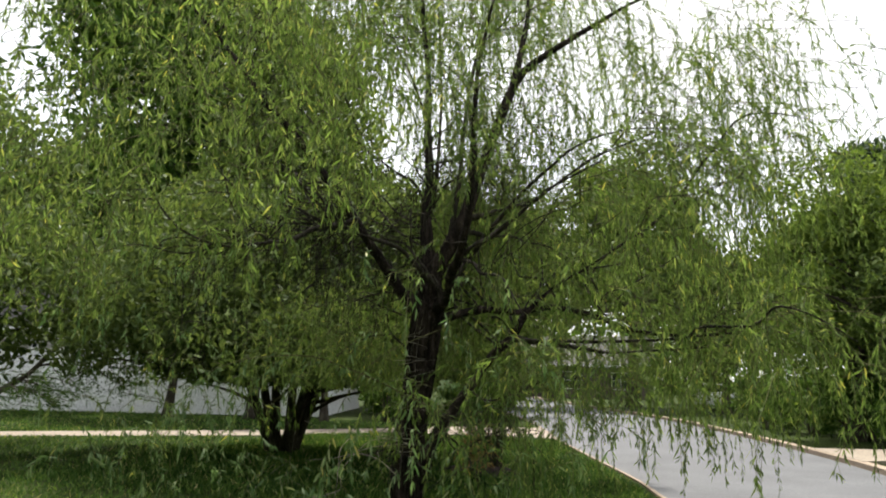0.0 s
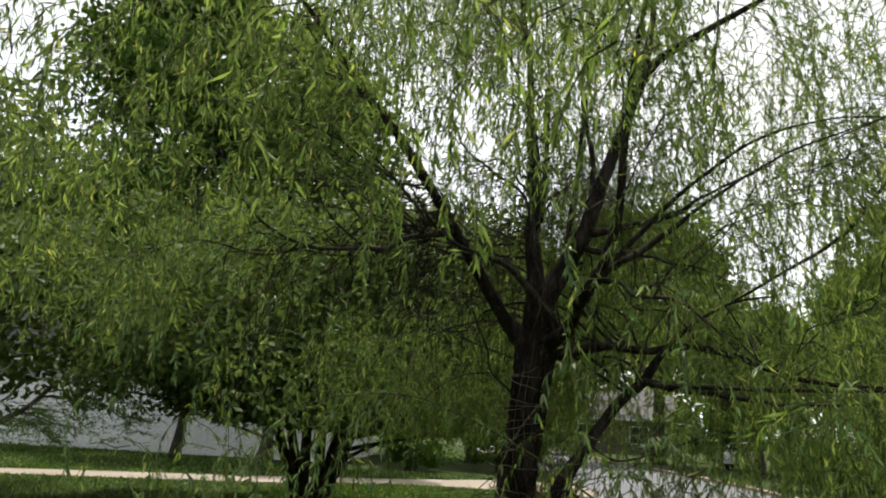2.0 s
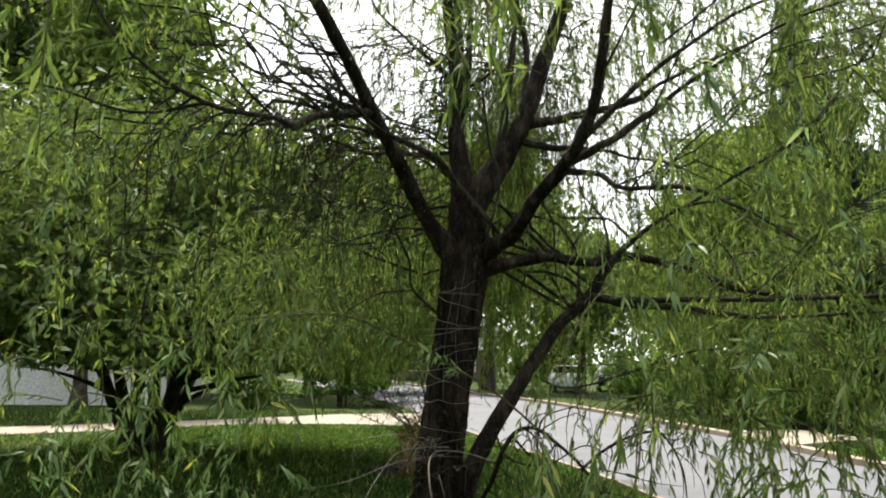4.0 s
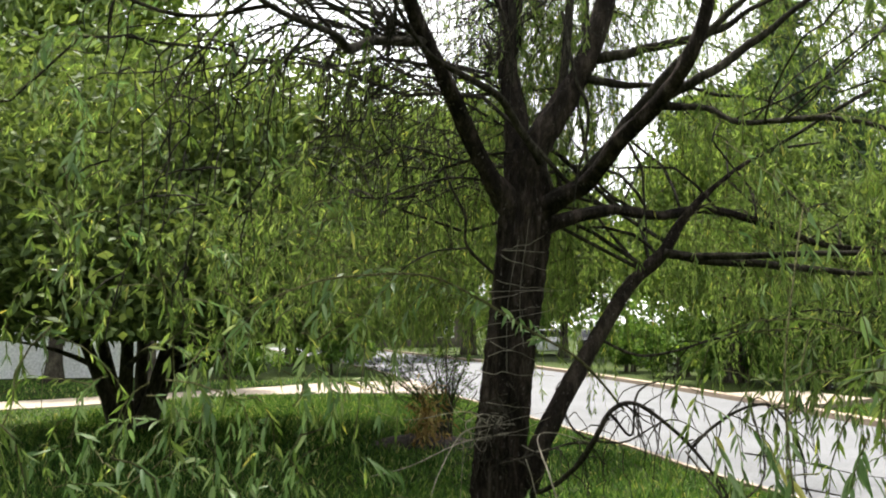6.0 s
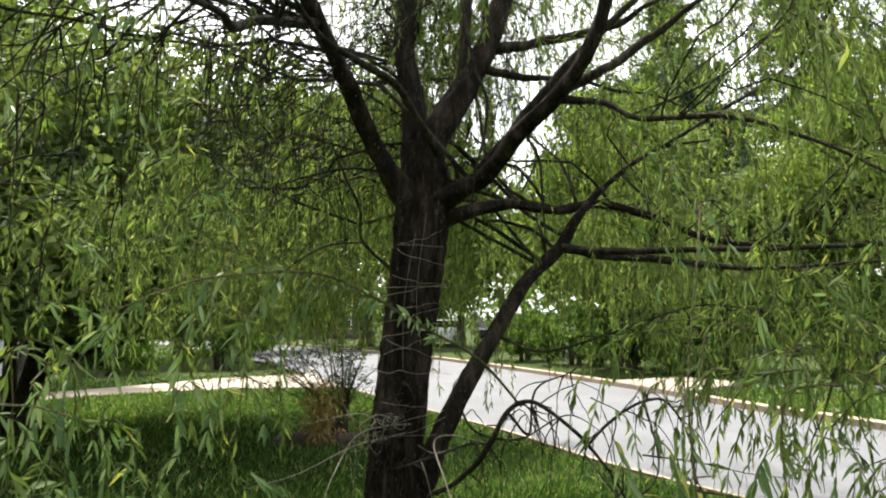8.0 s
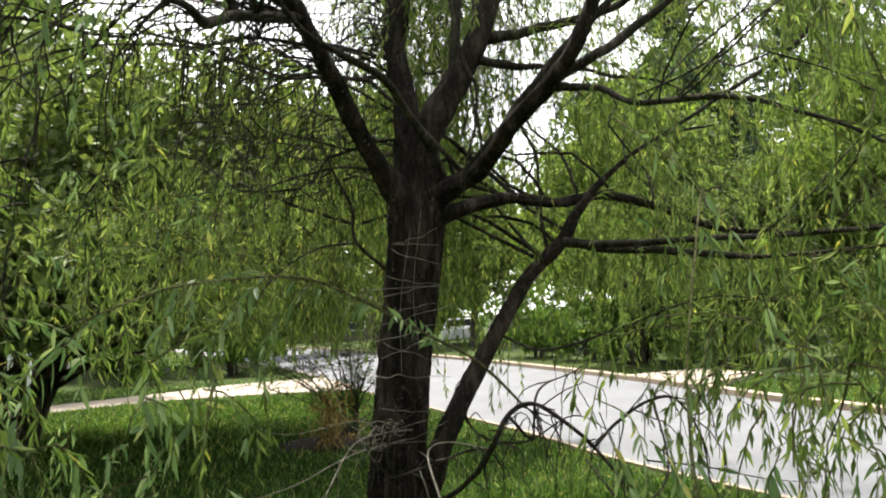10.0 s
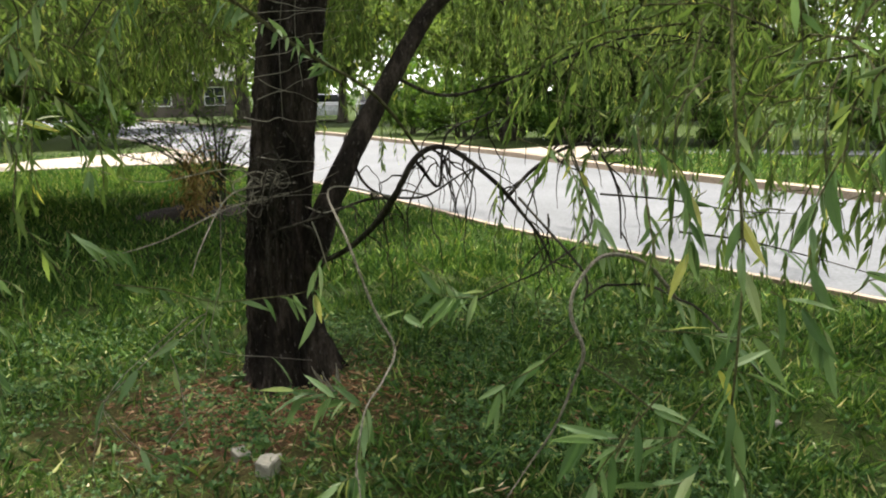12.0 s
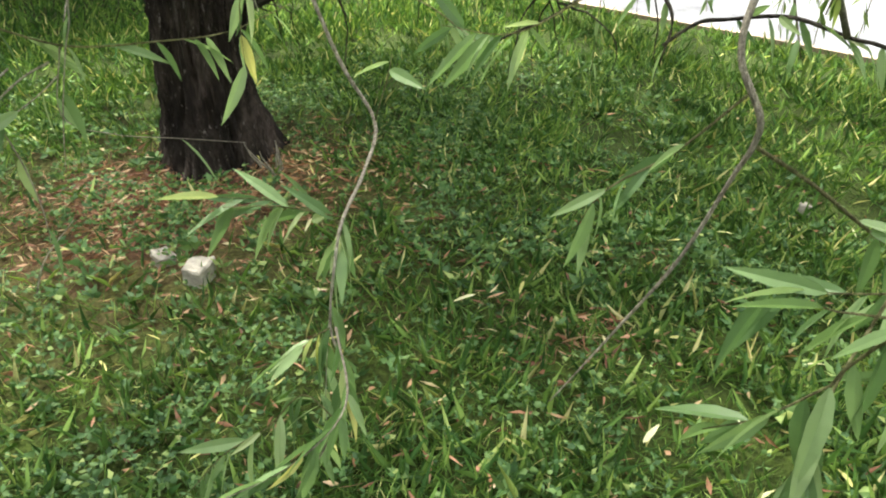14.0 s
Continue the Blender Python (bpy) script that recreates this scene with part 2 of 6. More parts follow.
def smooth_path(points, steps=6):
    """Catmull-Rom through the points; rows of x, y, z and any further columns."""
    p = np.array(points, float)
    p = np.vstack([2 * p[0] - p[1], p, 2 * p[-1] - p[-2]])
    out = []
    for i in range(1, len(p) - 2):
        for k in np.linspace(0, 1, steps, endpoint=False):
            a, b, c, d = p[i - 1], p[i], p[i + 1], p[i + 2]
            out.append(0.5 * (2 * b + (c - a) * k + (2 * a - 5 * b + 4 * c - d) * k ** 2 + (3 * b - a - 3 * c + d) * k ** 3))
    out.append(p[-2])
    return np.array(out)


def tube(path, sides=8, rough=0.0, seed=0, knots=0.0):
    """Verts and faces of a round limb along rows of x, y, z, radius."""
    path = np.asarray(path, float)
    pts, rad = path[:, :3], path[:, 3]
    tan = np.gradient(pts, axis=0)
    tan /= np.linalg.norm(tan, axis=1)[:, None] + 1e-9
    ref = np.array([0.31, 0.95, 0.05]) if abs(tan[0][2]) > 0.5 else np.array([0.1, 0.2, 0.97])
    verts, faces = [], []
    for i, (q, t, r) in enumerate(zip(pts, tan, rad)):
        u = np.cross(t, ref)
        u /= np.linalg.norm(u) + 1e-9
        v = np.cross(t, u)
        for k in range(sides):
            w = 2 * math.pi * k / sides
            f = 1.0
            if rough:
                f += rough * (noise.noise((math.cos(w) * 2.2 + seed, math.sin(w) * 2.2, i * 0.22)) + 0.6 * noise.noise((math.cos(w) * 6 + seed, math.sin(w) * 6, i * 0.13)))
            if knots:
                f += knots * max(0, noise.noise((seed * 3.1, i * 0.35, 0)))
            verts.append(q + (u * math.cos(w) + v * math.sin(w)) * r * f)
    n_ring = len(pts)
    for i in range(n_ring - 1):
        for k in range(sides):
            a, b = i * sides + k, i * sides + (k + 1) % sides
            faces.append((a, b, b + sides, a + sides))
    faces.append(tuple(range(sides - 1, -1, -1)))
    faces.append(tuple((n_ring - 1) * sides + k for k in range(sides)))
    return verts, faces


def join(pieces):
    verts, faces = [], []
    for v, f in pieces:
        o = len(verts)
        verts.extend(v)
        faces.extend(tuple(i + o for i in q) for q in f)
    return verts, faces


def unit(a):
    return a / (np.linalg.norm(a, axis=-1, keepdims=True) + 1e-9)


def leaf_mesh(name, base, direction, length, width, mat, parent=None, label="", kind="", curl=0.12, fold=0.25, simple=False):
    """Many narrow pointed leaves in one mesh: each is four triangles, folded on its midrib and bent at the tip (two where simple)."""
    n_leaf = len(base)
    d = unit(direction)
    side = unit(np.cross(d, rng.normal(size=(n_leaf, 3))))
    up = np.cross(side, d)
    ln, wd = length[:, None], width[:, None]
    mid = base + d * ln * 0.42 - up * wd * fold
    v = np.stack([base, mid + side * wd * 0.5 + up * wd * fold, mid, mid - side * wd * 0.5 + up * wd * fold, base + d * ln - up * ln * curl], 1)
    tri = np.array([[0, 1, 2], [0, 2, 3], [4, 2, 1], [4, 3, 2]])
    if simple:
        v, tri = v[:, [0, 1, 3, 4]], np.array([[0, 1, 3], [0, 3, 2]])
    nv, nt = v.shape[1], len(tri)
    idx = (np.arange(n_leaf)[:, None, None] * nv + tri[None]).reshape(-1)
    me = bpy.data.meshes.new(name)
    me.vertices.add(n_leaf * nv)
    me.vertices.foreach_set("co", v.reshape(-1).astype(np.float32))
    me.loops.add(len(idx))
    me.loops.foreach_set("vertex_index", idx.astype(np.int32))
    me.polygons.add(n_leaf * nt)
    me.polygons.foreach_set("loop_start", np.arange(0, len(idx), 3, dtype=np.int32))
    me.update(calc_edges=True)
    me.validate()
    me.materials.append(mat)
    ob = new(name, me)
    if parent is not None:
        ob.parent = parent
        ob.matrix_parent_inverse = parent.matrix_basis.inverted()
    return tagged(ob, label=label, kind=kind)


def strand_tubes(name, paths, r0, r1, mat, parent=None, label="", kind=""):
    """Thin three-sided stems along paths of shape (strands, points, 3)."""
    s, k, _ = paths.shape
    tan = unit(np.gradient(paths, axis=1))
    u = unit(np.cross(tan, np.array([0.37, 0.21, 0.13])))
    v = np.cross(tan, u)
    rad = np.linspace(r0, r1, k)[None, :, None]
    ring = np.stack([paths + (u * math.cos(w) + v * math.sin(w)) * rad for w in (0, 2.094, 4.189)], 2)
    i = np.arange(k - 1)
    quads = []
    for c in range(3):
        a, b = i * 3 + c, i * 3 + (c + 1) % 3
        quads.append(np.stack([a, b, b + 3, a + 3], 1))
    q = np.concatenate(quads)
    idx = (np.arange(s)[:, None, None] * k * 3 + q[None]).reshape(-1)
    me = bpy.data.meshes.new(name)
    me.vertices.add(s * k * 3)
    me.vertices.foreach_set("co", ring.reshape(-1).astype(np.float32))
    me.loops.add(len(idx))
    me.loops.foreach_set("vertex_index", idx.astype(np.int32))
    me.polygons.add(len(idx) // 4)
    me.polygons.foreach_set("loop_start", np.arange(0, len(idx), 4, dtype=np.int32))
    me.update(calc_edges=True)
    me.validate()
    me.materials.append(mat)
    ob = new(name, me)
    if parent is not None:
        ob.parent = parent
        ob.matrix_parent_inverse = parent.matrix_basis.inverted()
    return tagged(ob, label=label, kind=kind)


# ---- ground, road, paths ----
def ribbon(name, near, far, z0, z1, mat, label, parent=None, kind="structure"):
    """A slab between two edge lines, from z0 up to z1."""
    a, b = smooth_path(near, 5), smooth_path(far, 5)
    ka, kb = np.linspace(0, 1, len(a)), np.linspace(0, 1, len(b))
    k = np.linspace(0, 1, 70)
    a = np.stack([np.interp(k, ka, a[:, j]) for j in (0, 1)], 1)
    b = np.stack([np.interp(k, kb, b[:, j]) for j in (0, 1)], 1)
    verts = [(*q, z) for q2 in zip(a, b) for q, z in ((q2[0], z0), (q2[0], z1), (q2[1], z1), (q2[1], z0))]
    faces = []
    for i in range(len(k) - 1):
        o = i * 4
        faces += [(o, o + 1, o + 5, o + 4), (o + 1, o + 2, o + 6, o + 5), (o + 2, o + 3, o + 7, o + 6)]
    faces += [(0, 3, 2, 1), (len(verts) - 4, len(verts) - 3, len(verts) - 2, len(verts) - 1)]
    return mesh_object(name, verts, faces, mat, parent, label, smooth=False, kind=kind)


gv, gf = [], []
gx = np.concatenate([[-900, -300, -100, -50], np.linspace(-25, 25, 101), [50, 100, 300, 900]])
for iy, y in enumerate(gx):
    for ix, x in enumerate(gx):
        amp = 0.02 if abs(x) < 20 and abs(y) < 20 else 0
        gv.append((x, y, -0.012 + amp * noise.noise((x * 0.8, y * 0.8, 0)) * (1 if x < 2 else 0.3)))
ng = len(gx)
gf = [(i * ng + j, i * ng + j + 1, (i + 1) * ng + j + 1, (i + 1) * ng + j) for i in range(ng - 1) for j in range(ng - 1)]
mesh_object("ground", gv, gf, LAWN, None, "mown green lawn with bare brown litter round a tree foot", kind="structure")

ROAD_NEAR = [(14, -40), (8, -15), (5.0, -3), (4.3, -0.9), (3.82, 0.15), (3.42, 1.1), (2.97, 2.1), (2.6, 3.0), (2.25, 4.0), (1.9, 5.4), (1.45, 6.8), (0.9, 8.4), (0.1, 10.8), (-0.7, 13.2), (-1.9, 17.5), (-4.6, 25.5), (-9, 36), (-16, 52)]
ROAD_FAR = [(19, -40), (13, -15), (9.5, -3), (8.7, -0.6), (7.85, 1.7), (7.15, 3.5), (6.72, 4.9), (6.33, 6.4), (6.0, 7.7), (5.75, 9.3), (5.2, 12.2), (4.0, 17.2), (1.9, 24.5), (-2.4, 35), (-9, 52)]
ribbon("road", ROAD_NEAR, ROAD_FAR, -0.06, 0.008, CONCRETE, "pale grey sunlit concrete lane curving away past the lawn")
off = lambda line, d: [(x + d, y + d * 0.25) for x, y in line]
ribbon("kerb_far", ROAD_FAR, off(ROAD_FAR, 0.22), -0.06, 0.11, KERB, "low tan concrete kerb along the lane")
ribbon("kerb_near", off(ROAD_NEAR, -0.06), ROAD_NEAR, -0.06, 0.018, KERB, "flush tan concrete edge strip beside the lawn")
DRIVE_NEAR = [(-24, -2), (-16, 4.9), (-12.8, 7.4), (-9, 9.7), (-5.6, 12.6), (-3.3, 13.3), (-1.2, 13.3), (0.0, 13.3)]
DRIVE_FAR = [(-25, -0.6), (-16.8, 6.0), (-13.6, 8.7), (-9.8, 11.3), (-6.4, 14.2), (-4.3, 16.4), (-2.4, 17.2), (-1.0, 17.4)]
ribbon("driveway", DRIVE_NEAR, DRIVE_FAR, -0.05, 0.006, DRIVE, "sunlit tan concrete drive crossing the lawn")
ribbon("apron", [(5.85, 9.5), (6.9, 10.3), (7.9, 11.0)], [(5.3, 12.2), (6.3, 12.5), (7.2, 12.8)], -0.05, 0.118, DRIVE, "pale tan concrete apron across the far verge")
ribbon("pavement_far", [(17, 5.0), (14.6, 6.7), (13, 7.9), (11, 9.3), (7.8, 11.4), (6.2, 12.9)], [(17.7, 5.8), (15.3, 7.6), (13.6, 8.8), (11.6, 10.2), (8.4, 12.3), (6.6, 13.8)], -0.05, 0.014, CONCRETE, "narrow grey concrete footpath in front of a hedge")

# ---- the willow ----
willow = thing("willow_tree", (0, 0, 0), "weeping willow with dark furrowed trunk on a shaded lawn", "tree")

# trunk, flared at the foot, with ridged bark in the mesh
tr_path = smooth_path([(-0.1, 0.0, -0.08, 0.235), (-0.1, 0.0, 0.06, 0.2), (-0.105, 0.0, 0.25, 0.168), (-0.11, 0.0, 0.6, 0.148), (-0.07, 0.01, 1.1, 0.142),
                       (0.01, 0.0, 1.7, 0.14), (0.06, 0.0, 2.15, 0.152), (0.085, 0.02, 2.38, 0.14), (0.07, 0.06, 2.7, 0.08)], 18)
verts, faces = tube(tr_path, 128)
for i, q in enumerate(verts):
    ring = i // 128
    c = tr_path[ring][:3]
    w = math.atan2(q[1] - c[1], q[0] - c[0])
    z = q[2]
    ridge = 1 - abs(noise.noise((math.cos(w) * 5.5, math.sin(w) * 5.5, z * 1.6))) * 2.0
    fine = 1 - abs(noise.noise((math.cos(w) * 13 + 5, math.sin(w) * 13, z * 7))) * 2.0
    root = max(0.0, 0.35 - z) * 0.55 * max(0, math.sin(3 * w + 1.0) + 0.35 * math.sin(5 * w))
    d = 0.032 * (ridge - 0.55) + 0.026 * (fine - 0.55) + root * 0.35
    verts[i] = q + np.array([math.cos(w), math.sin(w), 0]) * d
mesh_object("trunk", verts, faces, BARK, willow, "very dark brown deeply furrowed willow trunk")

MAIN_LIMBS = {
    "left": [(0.02, -0.02, 2.15, 0.10), (-0.06, -0.08, 2.34, 0.092), (-0.17, -0.18, 2.49, 0.078), (-0.3, -0.33, 2.74, 0.07), (-0.4, -0.48, 2.94, 0.064), (-0.53, -0.6, 3.18, 0.06),
             (-0.66, -0.85, 3.45, 0.055), (-0.9, -1.1, 3.85, 0.048), (-1.1, -1.28, 4.1, 0.04), (-1.32, -1.45, 4.46, 0.032), (-1.6, -1.65, 4.85, 0.02), (-1.9, -1.9, 5.2, 0.012)],
    "centre": [(0.06, 0.04, 2.2, 0.12), (0.04, 0.06, 2.5, 0.1), (0.03, 0.11, 2.87, 0.085), (-0.02, 0.17, 3.28, 0.075), (-0.01, 0.24, 3.64, 0.066), (-0.1, 0.4, 4.3, 0.05), (-0.15, 0.5, 5.1, 0.035), (-0.3, 0.7, 6.0, 0.024), (-0.4, 0.9, 6.8, 0.016), (-0.5, 1.1, 7.4, 0.008)],
    "mid": [(0.1, 0.0, 2.3, 0.12), (0.13, 0.0, 2.64, 0.1), (0.31, -0.02, 2.94, 0.088), (0.45, -0.04, 3.19, 0.08), (0.57, -0.03, 3.54, 0.072), (0.75, 0.05, 4.1, 0.064), (0.98, 0.1, 4.7, 0.054),
            (1.26, 0.1, 4.94, 0.042), (1.79, 0.05, 5.2, 0.028), (2.25, -0.02, 5.38, 0.016), (2.7, -0.1, 5.4, 0.008)],
    "upper": [(0.93, 0.1, 4.6, 0.045), (1.0, 0.25, 5.1, 0.036), (1.05, 0.4, 5.7, 0.025), (0.95, 0.6, 6.5, 0.018), (0.8, 0.9, 7.2, 0.01)],
    "right": [(0.1, -0.02, 2.22, 0.1), (0.22, -0.1, 2.31, 0.075), (0.39, -0.33, 2.38, 0.064), (0.52, -0.66, 2.54, 0.058), (0.67, -0.9, 2.68, 0.052), (0.76, -1.08, 2.82, 0.045), (0.84, -1.16, 3.07, 0.04), (0.9, -1.3, 3.6, 0.032), (1.0, -1.5, 4.2, 0.022), (1.2, -1.7, 4.8, 0.01)],
    "low": [(0.1, 0.0, 2.12, 0.075), (0.25, 0.0, 2.2, 0.055), (0.61, 0.14, 2.3, 0.046), (0.96, 0.26, 2.28, 0.042), (1.27, 0.38, 2.34, 0.038), (1.65, 0.46, 2.27, 0.034), (1.89, 0.47, 2.18, 0.03), (2.13, 0.46, 2.1, 0.026), (2.67, 0.27, 2.04, 0.018), (3.3, 0.1, 2.1, 0.008)],
    "leaning": [(0.0, -0.02, 0.45, 0.07), (0.08, -0.06, 0.72, 0.074), (0.2, -0.08, 1.02, 0.07), (0.44, 0.03, 1.41, 0.06), (0.72, 0.12, 1.82, 0.054), (0.93, 0.13, 2.02, 0.05), (1.07, 0.13, 2.24, 0.036), (1.28, 0.12, 2.45, 0.022), (1.6, 0.16, 2.66, 0.014), (2.0, 0.25, 2.75, 0.007)],
}
BRANCHES = [
    [(0.93, 0.08, 2.02, 0.036), (1.17, -0.01, 1.97, 0.032), (1.36, -0.07, 1.94, 0.028), (1.66, -0.2, 1.9, 0.024), (1.93, -0.34, 1.86, 0.02), (2.31, -0.56, 1.87, 0.014), (2.9, -0.9, 1.9, 0.006)],
    [(0.5, -0.03, 3.22, 0.04), (0.88, -0.13, 3.26, 0.032), (1.21, -0.23, 3.32, 0.026), (1.42, -0.31, 3.43, 0.02), (1.9, -0.5, 3.6, 0.01)],
    [(0.68, -0.9, 2.69, 0.03), (0.86, -0.96, 2.79, 0.027), (1.07, -0.93, 2.92, 0.024), (1.42, -0.97, 3.18, 0.018), (1.9, -1.1, 3.45, 0.012), (2.5, -1.3, 3.6, 0.006)],
    [(0.68, -0.9, 2.66, 0.026), (0.85, -1.06, 2.6, 0.023), (0.95, -1.2, 2.49, 0.021), (1.19, -1.53, 2.41, 0.018), (1.36, -1.85, 2.24, 0.012), (1.5, -2.1, 2.05, 0.006)],
    [(-0.5, -0.56, 3.14, 0.034), (-0.72, -0.91, 3.01, 0.028), (-0.81, -1.25, 2.84, 0.026), (-0.81, -1.66, 2.74, 0.022), (-0.93, -2.2, 2.62, 0.016), (-1.15, -2.5, 2.75, 0.012), (-1.3, -2.7, 3.1, 0.006)],
    [(-0.93, -2.2, 2.62, 0.013), (-1.2, -2.3, 2.55, 0.01), (-1.5, -2.5, 2.6, 0.007), (-1.8, -2.6, 2.5, 0.004)],
    [(-0.81, -1.62, 2.74, 0.013), (-1.0, -1.9, 2.95, 0.01), (-1.1, -2.0, 3.3, 0.007), (-1.3, -2.1, 3.6, 0.004)],
    [(0.35, -0.3, 2.4, 0.03), (0.87, -0.52, 3.0, 0.026), (1.39, -0.71, 3.45, 0.022), (1.78, -0.96, 3.63, 0.016), (2.18, -1.12, 3.67, 0.01), (2.6, -1.25, 3.6, 0.005)],
    [(1.0, -0.1, 1.98, 0.026), (1.84, -0.85, 1.93, 0.02), (2.52, -1.41, 1.93, 0.017), (2.68, -1.61, 2.0, 0.016), (2.99, -1.93, 1.99, 0.014), (3.12, -2.15, 2.09, 0.012), (3.31, -2.27, 2.02, 0.008), (3.51, -2.41, 1.86, 0.004)],
    [(0.08, -0.09, 0.6, 0.022), (0.22, -0.51, 0.78, 0.02), (0.3, -0.92, 1.01, 0.022), (0.32, -0.98, 1.08, 0.02), (0.38, -0.99, 1.18, 0.018), (0.49, -0.96, 1.21, 0.016), (0.61, -0.99, 1.14, 0.014), (0.75, -0.97, 1.01, 0.013), (0.86, -1.01, 0.86, 0.009), (0.92, -1.05, 0.7, 0.004)],
    [(0.75, -0.97, 1.01, 0.012), (0.92, -0.87, 1.12, 0.012), (1.1, -0.78, 1.18, 0.011), (1.22, -0.77, 1.17, 0.01), (1.31, -0.81, 0.99, 0.008), (1.33, -0.82, 0.77, 0.005)],
    [(0.3, -0.9, 1.02, 0.012), (0.17, -0.96, 1.02, 0.009), (-0.01, -0.99, 0.97, 0.007), (-0.16, -0.98, 0.93, 0.004)],
    [(0.38, -0.99, 1.16, 0.012), (0.5, -0.85, 1.05, 0.009), (0.55, -0.8, 1.25, 0.008), (0.75, -0.7, 1.32, 0.005)],
    [(0.6, -0.2, 1.1, 0.012), (0.27, -0.82, 1.4, 0.011), (-0.01, -0.99, 1.56, 0.01), (-0.22, -1.28, 1.68, 0.009), (-0.39, -1.48, 1.76, 0.008), (-0.54, -1.69, 1.77, 0.007), (-0.75, -1.93, 1.74, 0.006), (-0.88, -2.06, 1.69, 0.005), (-1.0, -2.2, 1.62, 0.003)],
    [(-0.08, 0.0, 1.85, 0.018), (-0.28, -0.08, 2.04, 0.015), (-0.3, -0.18, 2.22, 0.013), (-0.39, -0.18, 2.42, 0.011), (-0.46, -0.18, 2.61, 0.007)],
    [(-0.1, -0.06, 2.44, 0.016), (-0.33, -0.08, 2.47, 0.013), (-0.56, -0.09, 2.43, 0.01), (-0.84, -0.12, 2.33, 0.005)],
    [(0.55, -0.68, 2.55, 0.014), (0.62, -0.68, 2.4, 0.012), (0.63, -0.68, 2.27, 0.01), (0.64, -0.69, 2.01, 0.006)],
    [(-0.28, -0.08, 2.04, 0.01), (-0.5, -0.2, 2.0, 0.008), (-0.7, -0.35, 1.85, 0.006), (-0.85, -0.5, 1.6, 0.003)],
    [(0.03, 0.16, 3.3, 0.032), (0.0, 0.2, 4.1, 0.026), (-0.15, 0.18, 4.7, 0.02), (-0.38, 0.12, 5.25, 0.012), (-0.6, 0.05, 5.7, 0.005)],
    [(0.05, 0.18, 3.4, 0.03), (0.08, 0.3, 4.5, 0.022), (0.05, 0.3, 5.4, 0.014), (0.0, 0.3, 6.2, 0.005)],
    [(0.3, -0.02, 2.95, 0.034), (0.38, 0.05, 3.7, 0.03), (0.46, 0.0, 4.4, 0.022), (0.6, -0.05, 5.0, 0.015), (0.7, -0.05, 5.6, 0.006)],
    [(0.02, 0.1, 2.9, 0.026), (-0.05, 0.05, 3.55, 0.022), (-0.28, -0.15, 3.75, 0.018), (-0.53, -0.3, 3.95, 0.014), (-0.62, -0.33, 4.15, 0.01), (-0.8, -0.5, 4.7, 0.005)],
    [(0.45, 0.0, 3.2, 0.03), (0.5, 0.25, 3.9, 0.026), (0.38, 0.38, 4.7, 0.02), (0.46, 0.4, 5.2, 0.014), (0.6, 0.4, 5.7, 0.006)],
    [(0.25, 0.05, 1.2, 0.014), (0.35, 0.0, 0.95, 0.011), (0.6, -0.1, 0.9, 0.009), (0.85, -0.25, 1.05, 0.006), (1.05, -0.3, 0.95, 0.003)],
    [(0.5, 0.08, 1.5, 0.016), (0.75, -0.1, 1.4, 0.013), (1.1, -0.3, 1.5, 0.01), (1.5, -0.55, 1.65, 0.007), (1.8, -0.8, 1.6, 0.003)],
    [(0.16, -0.12, 2.55, 0.028), (0.06, -0.22, 2.67, 0.026), (-0.03, -0.32, 2.8, 0.025), (-0.13, -0.43, 2.89, 0.024), (-0.42, -0.66, 2.98, 0.0235), (-0.58, -0.86, 3.1, 0.019), (-0.75, -1.05, 3.4, 0.01)],
    [(0.2, -0.9, 3.15, 0.013), (0.22, -0.95, 2.96, 0.013), (0.25, -1.0, 2.75, 0.012), (0.3, -1.0, 2.63, 0.012), (0.29, -1.0, 2.46, 0.011), (0.24, -1.0, 2.28, 0.009), (0.22, -1.0, 2.12, 0.005)],
    [(0.46, -0.02, 3.1, 0.03), (0.68, -0.1, 3.03, 0.025), (1.0, -0.2, 2.98, 0.02), (1.17, -0.3, 2.9, 0.016), (1.37, -0.4, 2.84, 0.01), (1.6, -0.5, 2.7, 0.005)],
    [(1.6, 0.16, 2.66, 0.016), (2.0, 0.1, 2.9, 0.02), (2.45, 0.0, 3.2, 0.022), (2.85, 0.0, 3.72, 0.02), (3.12, 0.0, 4.05, 0.016), (3.4, 0.02, 4.1, 0.012), (3.8, 0.05, 4.0, 0.005)],
]
